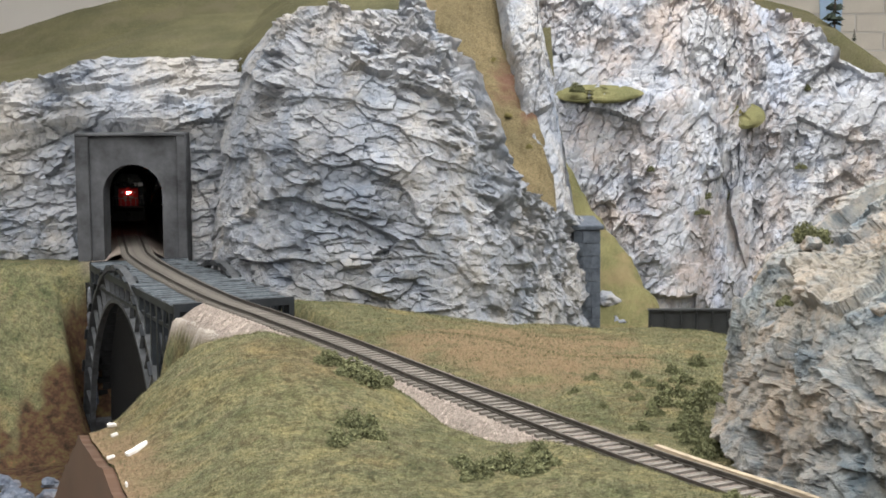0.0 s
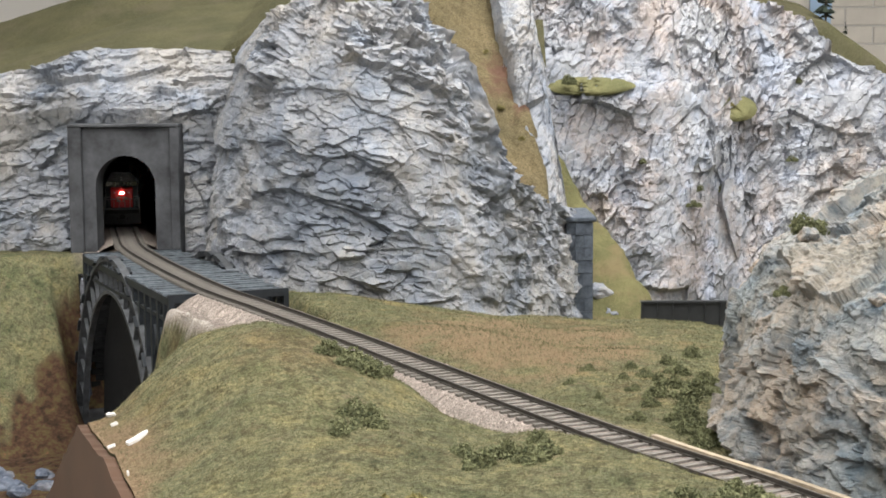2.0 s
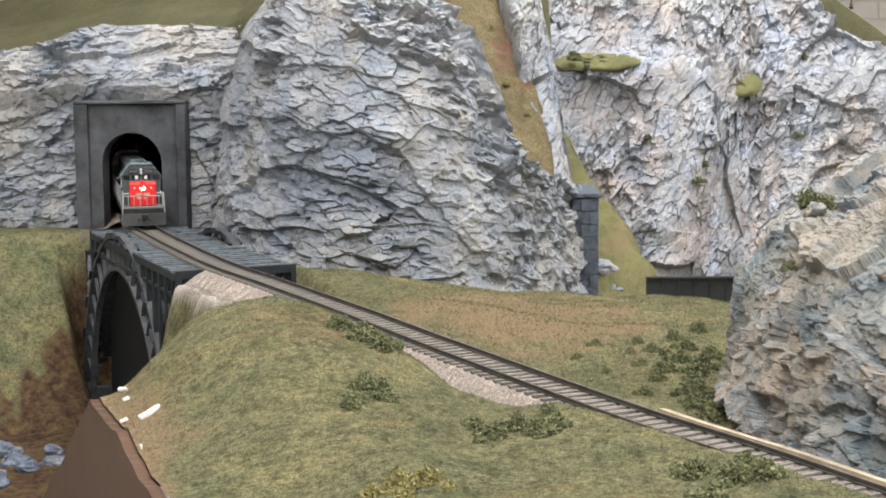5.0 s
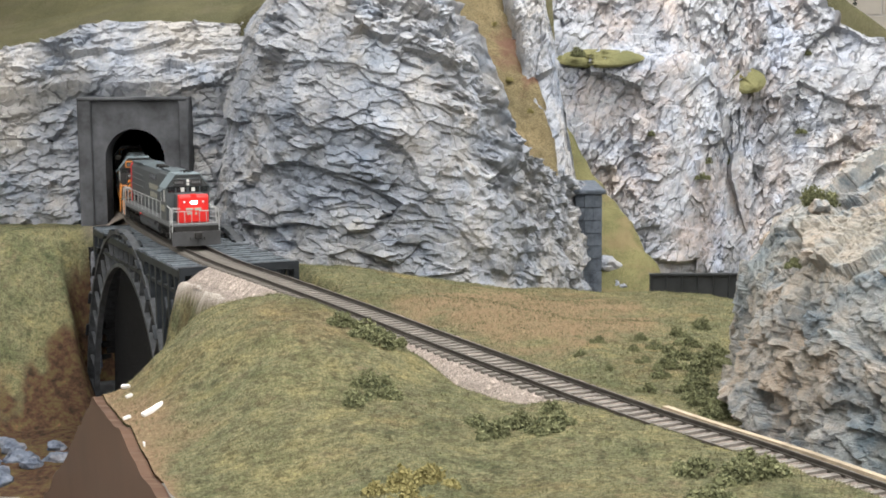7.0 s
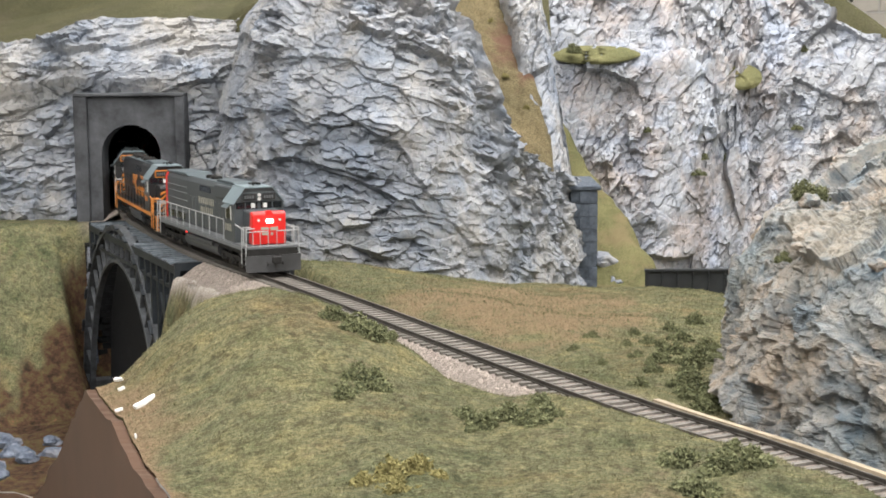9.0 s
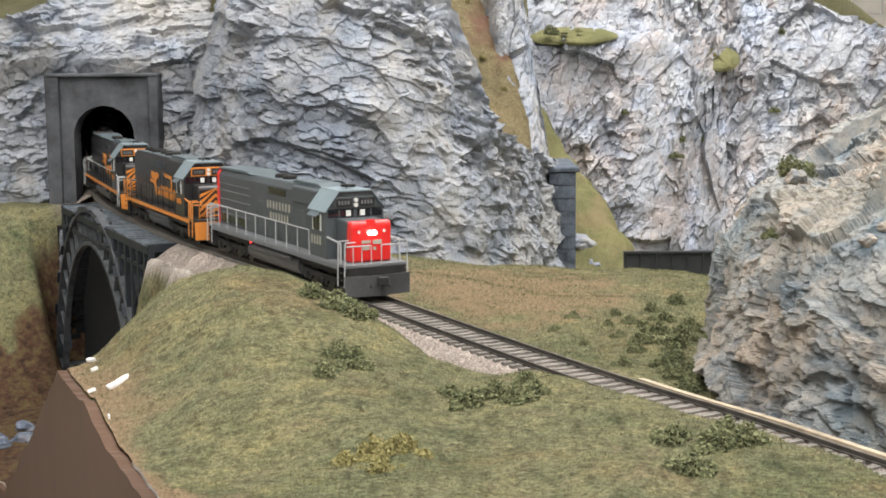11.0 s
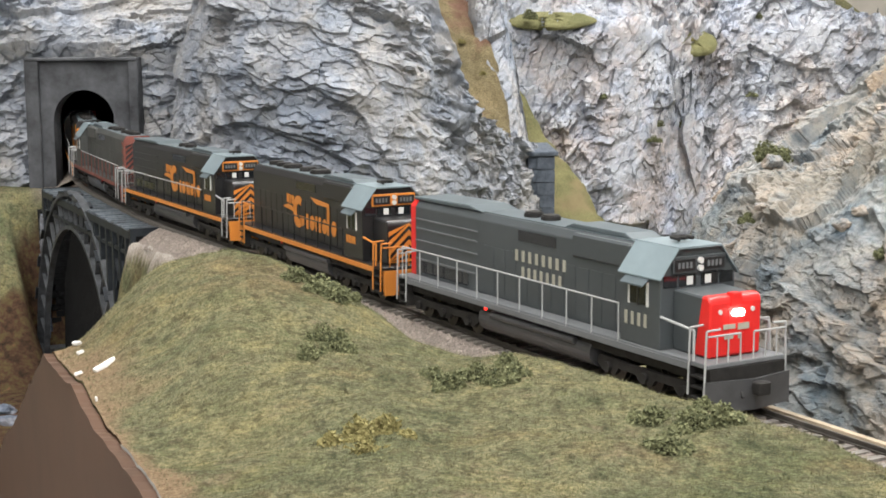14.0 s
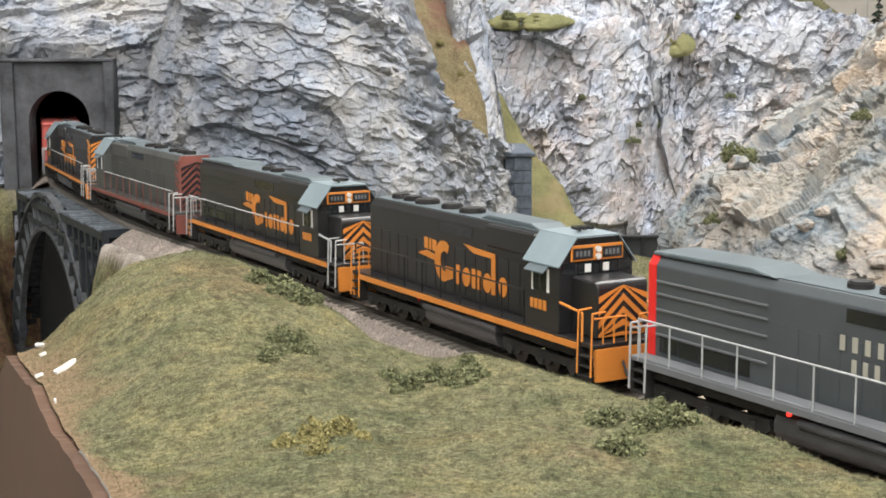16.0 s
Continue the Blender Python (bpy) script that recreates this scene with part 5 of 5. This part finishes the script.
for k, (x, y, r) in enumerate([(-0.007, 0.590, 0.0042), (0.002, 0.582, 0.0050), (0.009, 0.574, 0.0045), (0.011, 0.584, 0.0035),
                               (0.007, 0.526, 0.0046), (0.011, 0.516, 0.0044), (0.004, 0.507, 0.0038),
                               (0.044, 0.487, 0.0032), (0.050, 0.478, 0.0042), (0.057, 0.487, 0.0040), (0.063, 0.480, 0.0042), (0.069, 0.490, 0.0036), (0.068, 0.511, 0.0030),
                               (0.104, 0.436, 0.0040), (0.112, 0.426, 0.0048), (0.102, 0.404, 0.0040), (0.121, 0.428, 0.0044), (0.118, 0.440, 0.0030)]):
    bush(x, y, gz_at(x, y), r, 100 + k)
for k, (x, y, r) in enumerate([(0.130, 0.761, 0.0045), (0.150, 0.834, 0.0060), (0.163, 0.867, 0.0058), (0.176, 0.940, 0.0055), (0.153, 0.919, 0.0045), (0.148, 0.722, 0.0055), (0.156, 0.704, 0.0058), (0.195, 1.008, 0.0060), (0.174, 0.977, 0.0050), (0.160, 0.80, 0.0065),
                               (0.150, 0.690, 0.0050), (0.160, 0.725, 0.0068), (0.153, 0.745, 0.0050), (0.163, 0.765, 0.0060), (0.155, 0.785, 0.0055), (0.166, 0.825, 0.0070), (0.142, 0.812, 0.0042), (0.172, 0.850, 0.0062), (0.140, 0.862, 0.0035), (0.158, 0.895, 0.0045), (0.138, 0.905, 0.0032), (0.186, 0.905, 0.0060), (0.120, 0.935, 0.0034), (0.148, 0.955, 0.0036), (0.105, 0.885, 0.0026), (0.118, 0.845, 0.0026)]):
    bush(x, y, gz_at(x, y), r, 200 + k, label="olive foam bush at the foot of the rocks")
for k, (x, y, r) in enumerate([(0.024, 0.426, 0.0055), (0.031, 0.432, 0.0045), (0.017, 0.420, 0.0040), (0.026, 0.412, 0.0040)]):
    bush(x, y, gz_at(x, y) - 0.0015, r, 300 + k, LEAF_YELLOW, "flat yellow-green tuft on the grass", 4)


def on_rock(grid, x, z, reach=0.02):
    """The foremost point of a rock face near that place and height."""
    flat = grid.reshape(-1, 3)
    near = np.hypot(flat[:, 0] - x, flat[:, 2] - z) < reach
    if not near.any():
        near = np.argsort(np.hypot(flat[:, 0] - x, flat[:, 2] - z))[:5]
    p = flat[near]
    return p[np.argmin(np.hypot(p[:, 0] - x, p[:, 2] - z))]


p = on_rock(NEAR_GRID, 0.197, 0.080)
bush(p[0], p[1], p[2], 0.0062, 401, label="small green foam bush on a rock ledge")
p = on_rock(NEAR_GRID, 0.240, 0.052)
bush(p[0], p[1] - 0.001, p[2], 0.0085, 402, label="green foam bush clinging to the outcrop")
for k, (x, z) in enumerate([(0.200, 0.066), (0.215, 0.050), (0.190, 0.050), (0.250, 0.085), (0.175, 0.055), (0.23, 0.105)]):
    p = on_rock(NEAR_GRID, x, z)
    bush(p[0], p[1], p[2] - 0.001, 0.0028, 410 + k, label="tiny olive tuft in the rocks")


def boulder(x, y, z, r, seed, material, label):
    rng = random.Random(seed)
    bm = bmesh.new()
    bmesh.ops.create_icosphere(bm, subdivisions=3, radius=r)
    for v in bm.verts:
        k = 1 + 0.45 * noise.noise(v.co * (1.2 / r) + Vector((seed, 0, 0))) + 0.25 * noise.noise(v.co * (3.1 / r) + Vector((0, seed, 0)))
        v.co = Vector((v.co.x * k * 1.25, v.co.y * k, v.co.z * k * 0.75))
    ob = new("boulder", mesh_of("boulder", bm, material))
    ob.matrix_basis = pose(x, y, z, 0, 0, rng.uniform(0, 360))
    tagged(ob, label, "boulder", "boulders")


p = on_rock(NEAR_GRID, 0.199, 0.074)
boulder(p[0], p[1] - 0.004, p[2], 0.0045, 5, TAN_ROCK, "pale tan boulder beside the ledge bush")
for k, (x, z, r) in enumerate([(0.175, 0.060, 0.0022), (0.205, 0.057, 0.0036), (0.212, 0.063, 0.0028), (0.222, 0.050, 0.0040), (0.198, 0.048, 0.0030), (0.180, 0.050, 0.0026), (0.230, 0.072, 0.0034), (0.240, 0.055, 0.0038), (0.218, 0.078, 0.0024)]):
    p = on_rock(NEAR_GRID, x, z)
    boulder(p[0], p[1] - 0.001, p[2], r, 20 + k, TAN_ROCK, "tan plaster boulder on the outcrop")
for k, (x, y, r) in enumerate([(-0.335, 1.20, 0.010), (-0.32, 1.175, 0.012), (-0.345, 1.16, 0.009), (-0.305, 1.15, 0.008), (-0.33, 1.13, 0.011), (-0.30, 1.20, 0.007), (-0.35, 1.22, 0.008), (-0.29, 1.17, 0.009), (-0.315, 1.10, 0.010)]):
    boulder(x, y, gz_at(x, y) + 0.001, r, 60 + k, CREEK_ROCK, "wet blue-grey boulder in the ravine")


for k, (x, y, z, r) in enumerate([(0.208, 1.735, -0.122, 0.018), (0.222, 1.745, -0.122, 0.015), (0.200, 1.75, -0.095, 0.015)]):
    boulder(x, y, z, r, 80 + k, GREY_ROCK, "grey rock outcrop beside the lower portal")


# grassy ledges on the far wall
def ledge(x, z, w, h, seed):
    c = on_rock(FAR_GRID, x, z)
    rng = random.Random(seed)
    n, m = 36, 14
    a, r = np.meshgrid(np.linspace(0, 2 * np.pi, n), np.linspace(0, 1, m))
    edge = 1 + 0.22 * fbm(np.cos(a) * 2 + seed, np.sin(a) * 2, seed, 3)
    X, Z = c[0] + w * r * edge * np.cos(a), c[2] + h * r * edge * np.sin(a)
    flat = FAR_GRID[::2, ::2].reshape(-1, 3)
    Y = np.array([[flat[np.argmin((flat[:, 0] - q) ** 2 + (flat[:, 2] - w2) ** 2), 1] for q, w2 in zip(row, low)] for row, low in zip(X, Z)])
    Y = 0.4 * Y + 0.6 * (c[1] + (Z - c[2]) * 1.5) - 0.007 + 0.011 * r ** 4
    tagged(sheet("grass_ledge", np.stack([X, Y, Z], -1), LEDGE_GRASS, shade=True), "small grassy ledge on the far rock wall", "grass ledge", kind="structure")
    return c


c = ledge(0.212, 0.150, 0.062, 0.013, 3)
bush(c[0] - 0.030, c[1] - 0.012, c[2] + 0.004, 0.009, 501, label="dark foam bush on a grassy ledge")
c = ledge(0.430, 0.118, 0.040, 0.019, 5)
bush(c[0] - 0.006, c[1] - 0.012, c[2] + 0.004, 0.0045, 502, LEAF_YELLOW, "yellow-green tuft on a grassy ledge")
for k, (x, z, r) in enumerate([(0.545, 0.155, 0.006), (0.53, 0.04, 0.006), (0.37, 0.005, 0.006), (0.36, -0.015, 0.006), (0.41, 0.0, 0.008), (0.285, 0.045, 0.005)]):
    p = on_rock(FAR_GRID, x, z)
    bush(p[0], p[1] - 0.004, p[2], r, 510 + k, label="dry olive tuft on the far rock wall")
for k, (x, y) in enumerate([(0.06, 1.72), (0.085, 1.80), (0.11, 1.76), (0.07, 1.88), (0.10, 1.68)]):
    bush(x, y, -0.010 + 0.80 * (y - 1.64) + 0.30 * max(0, 0.10 - x), 0.0035, 530 + k, LEAF_YELLOW, "dry tuft in the grass gully")


# ---- wooden strip beside the track, plaster chips ----
def plank():
    bm = bmesh.new()
    prev = None
    for s in np.arange(1.762, 1.990, 0.01):
        x, y = on_track(s)
        x2, y2 = on_track(s + 0.004)
        d = Vector((x2 - x, y2 - y, 0)).normalized()
        n = Vector((-d.y, d.x, 0))
        c = Vector((x, y, 0)) + n * 0.0295
        ring = [bm.verts.new(c + n * a + Vector((0, 0, b))) for a, b in ((-0.0016, -0.020), (0.0016, -0.020), (0.0014, -0.0062), (-0.0014, -0.0062))]
        if prev:
            for k in range(4):
                bm.faces.new((prev[k], prev[(k + 1) % 4], ring[(k + 1) % 4], ring[k]))
        else:
            bm.faces.new(ring[::-1])
        prev = ring
    bm.faces.new(prev)
    tagged(new("wooden_strip", mesh_of("wooden_strip", bm, PALE_WOOD)), "thin pale raw wooden strip lying along the track", "wooden strip")


PALE_WOOD = plain("raw_pale_wood", (0.30, 0.25, 0.18), 0.85, vary=0.35, scale=80)
PLASTER = plain("white_plaster", (0.72, 0.70, 0.68), 0.8, vary=0.08)
plank()


def chip(x, y, size, turn, seed):
    rng = random.Random(seed)
    bm = bmesh.new()
    o = [(-1, -0.25), (-0.3, -0.32), (0.7, -0.16), (1, 0.05), (0.5, 0.22), (-0.2, 0.16), (-0.9, 0.30)]
    prism(bm, [(a * size, b * size * rng.uniform(0.8, 1.2)) for a, b in o], -0.0006, 0.0008, "z")
    ob = new("plaster_chip", mesh_of("plaster_chip", bm, PLASTER, 0.0002))
    e = 0.004
    n = Vector((gz_at(x - e, y) - gz_at(x + e, y), gz_at(x, y - e) - gz_at(x, y + e), 2 * e)).normalized()
    ob.matrix_basis = Matrix.Translation((x, y, gz_at(x, y) + 0.0006)) @ n.to_track_quat("Z", "Y").to_matrix().to_4x4() @ pose(0, 0, 0, 0, 0, turn)
    tagged(ob, "chipped white plaster flake on the torn hillside", "plaster chip", "plaster chips")


chip(-0.0700, 0.546, 0.0048, 100, 1)
chip(-0.0940, 0.606, 0.0026, 20, 2)
chip(-0.0880, 0.586, 0.0015, 80, 3)
chip(-0.0795, 0.547, 0.0016, 90, 4)
chip(-0.0640, 0.505, 0.0013, 110, 5)


# ---- grass fibres on the near hill and the verges ----
def fibres(count, x0, x1, y0, y1, height, seed, test):
    r = np.random.RandomState(seed)
    x, y = r.uniform(x0, x1, count), r.uniform(y0, y1, count)
    ok = test(x, y)
    x, y = x[ok], y[ok]
    z = ground_z(x, y)
    n = len(x)
    a, lean = r.uniform(0, 6.283, n), r.uniform(0.1, 0.9, n)
    h = height * r.uniform(0.5, 1.3, n)
    w = height * 0.17
    base = np.stack([x, y, z - 0.0003], -1)
    side = np.stack([np.cos(a + 1.57) * w, np.sin(a + 1.57) * w, 0 * a], -1)
    tip = base + np.stack([np.cos(a) * h * lean, np.sin(a) * h * lean, h], -1)
    v = np.stack([base - side, base + side, tip], 1).reshape(-1, 3)
    me = bpy.data.meshes.new("grass_fibres")
    me.vertices.add(n * 3)
    me.vertices.foreach_set("co", v.reshape(-1).astype(np.float32))
    me.loops.add(n * 3)
    me.loops.foreach_set("vertex_index", np.arange(n * 3, dtype=np.int32))
    me.polygons.add(n)
    me.polygons.foreach_set("loop_start", (np.arange(n) * 3).astype(np.int32))
    me.update(calc_edges=True)
    me.materials.append(BLADES)
    tagged(new("grass_fibres", me), "short olive static grass fibres", "grass", kind="stuff")


def green(x, y):
    z = ground_z(x, y)
    c = cover(x, y, z)
    return (c[:, 0] < 0.3) & (c[:, 1] < 0.4) & (x > edge_x(y) + 0.001)


fibres(150000, -0.14, 0.21, 0.34, 0.80, 0.0010, 5, green)
fibres(60000, -0.10, 0.26, 0.80, 1.30, 0.0016, 6, lambda x, y: green(x, y) & (track_side(x, y) > 0))


# ---- loose ballast stones beside the track ----
def stones(count, seed):
    r = np.random.RandomState(seed)
    s = r.uniform(DECK_END + 0.004, 2.2, count)
    x, y = np.interp(s, RUN, LINE[:, 0]), np.interp(s, RUN, LINE[:, 1])
    x2, y2 = np.interp(s + 0.004, RUN, LINE[:, 0]), np.interp(s + 0.004, RUN, LINE[:, 1])
    d = np.stack([x2 - x, y2 - y], -1)
    d /= np.linalg.norm(d, axis=1)[:, None]
    off = r.uniform(0.0155, 0.040, count) * r.choice([-1, 1], count)
    off = np.where((off < -0.029) | (off > 0.029) & (s < DECK_END + 0.14), 0.65 * off, off)
    x, y = x + d[:, 1] * off, y - d[:, 0] * off
    z = np.maximum(ground_z(x, y), np.interp(np.abs(off), [0.0165, 0.034], [-0.0036, -0.0135]))
    k = 0.00055 * r.uniform(0.5, 1.5, count)
    tet = np.array([(1, 0, -0.4), (-0.6, 0.9, -0.4), (-0.6, -0.9, -0.4), (0.1, 0.1, 1.0)])
    ang = r.uniform(0, 6.28, count)
    ca, sa = np.cos(ang)[:, None], np.sin(ang)[:, None]
    v = np.stack([x[:, None] + k[:, None] * (tet[None, :, 0] * ca - tet[None, :, 1] * sa), y[:, None] + k[:, None] * (tet[None, :, 0] * sa + tet[None, :, 1] * ca), z[:, None] + k[:, None] * (tet[None, :, 2] + 0.3)], -1)
    f = (np.arange(count)[:, None, None] * 4 + np.array([(0, 1, 3), (1, 2, 3), (2, 0, 3)])[None]).reshape(-1, 3)
    me = bpy.data.meshes.new("ballast_stones")
    me.vertices.add(count * 4)
    me.vertices.foreach_set("co", v.reshape(-1).astype(np.float32))
    me.loops.add(f.size)
    me.loops.foreach_set("vertex_index", f.reshape(-1).astype(np.int32))
    me.polygons.add(len(f))
    me.polygons.foreach_set("loop_start", (np.arange(len(f)) * 3).astype(np.int32))
    me.update(calc_edges=True)
    me.materials.append(leaf_material("ballast_grains", (0.17, 0.14, 0.118), (0.43, 0.37, 0.325)))
    tagged(new("ballast_stones", me), "loose pinkish ballast grains", "ballast", kind="stuff")


stones(26000, 8)


# ---- small firs on the far crest, banner and bricks of the room wall ----
def fir(x, y, z, h, seed, lean=0):
    rng = random.Random(seed)
    th = thing("fir_tree", "slim dark model fir tree on the far crest", "fir tree", pose(x, y, z - 0.004, lean, 0, 0), group="firs")
    bm = bmesh.new()
    rod(bm, (0, 0, 0), (0, 0, h * 0.97), h * 0.018, 6)
    part("trunk", bm, BARK, th)
    verts, faces = [], []
    for k in range(170):
        t = rng.uniform(0.08, 1)
        r = h * 0.20 * (1.05 - t) * (0.75 + 0.5 * math.sin(t * 34)) + h * 0.012
        a = rng.uniform(0, 6.283)
        c = Vector((0, 0, t * h))
        e = c + Vector((math.cos(a) * r, math.sin(a) * r, -0.25 * r))
        s = Vector((-math.sin(a), math.cos(a), 0)) * r * 0.32
        n = len(verts)
        verts += [c, e - s, e + s, c + (e - c) * 0.6 + Vector((0, 0, r * 0.35))]
        faces += [(n, n + 1, n + 3), (n, n + 3, n + 2), (n + 1, n + 2, n + 3), (n, n + 2, n + 1)]
    me = bpy.data.meshes.new("branches")
    me.from_pydata(verts, [], faces)
    me.materials.append(FIR)
    ob = new("branches", me)
    ob.parent = th


fir(0.602, 2.33, 0.252, 0.085, 1)
fir(0.630, 2.32, 0.232, 0.020, 2)
fir(0.757, 2.25, 0.140, 0.060, 3, 4)
fir(0.726, 2.26, 0.158, 0.016, 4)

bm = bmesh.new()
prism(bm, [(1.275, 0.38), (1.345, 0.38), (1.365, 0.80), (1.255, 0.80)], 5.300, 5.308, "y")
tagged(new("wall_banner", mesh_of("wall_banner", bm, plain("pale_blue_cloth", (0.42, 0.58, 0.80), 0.8, vary=0.1, scale=8))), "pale blue sheet hanging on the brick wall", "banner")


def bricks():
    wall = bpy.data.objects["wall_north"]
    bm = bmesh.new()
    box(bm, 0.003, 0.197, 0, 0.008, 0.003, 0.062)
    me = mesh_of("brick", bm, BLOCK_PAINT, 0.002)
    for j in range(10):
        for i in range(22):
            ob = new("brick", me)
            ob.parent = wall
            ob.matrix_basis = pose(0.60 + i * 0.2 + (0.1 if j % 2 else 0), 5.312, 0.12 + j * 0.065)


bricks()


def motions():
    for ob, gap, flip in TRAIN:
        walk(ob, [(k * 0.5, train_pose(k * 0.5, gap, ob["wheelbase"], flip)) for k in range(33)])
    turned = {ob: flip for ob, gap, flip in TRAIN}
    for wheel, r in WHEELS:
        x, y, z = wheel.location
        way = -1 if turned[wheel.parent.parent] else 1
        rows = []
        for k in range(241):
            t = k / 15
            s = np.interp(t, [a for a, _ in TRAVEL], [b for _, b in TRAVEL])
            rows.append((t, pose(x, y, z, 0, way * math.degrees((s - 0.545) / r), 0)))
        walk(wheel, rows)


motions()
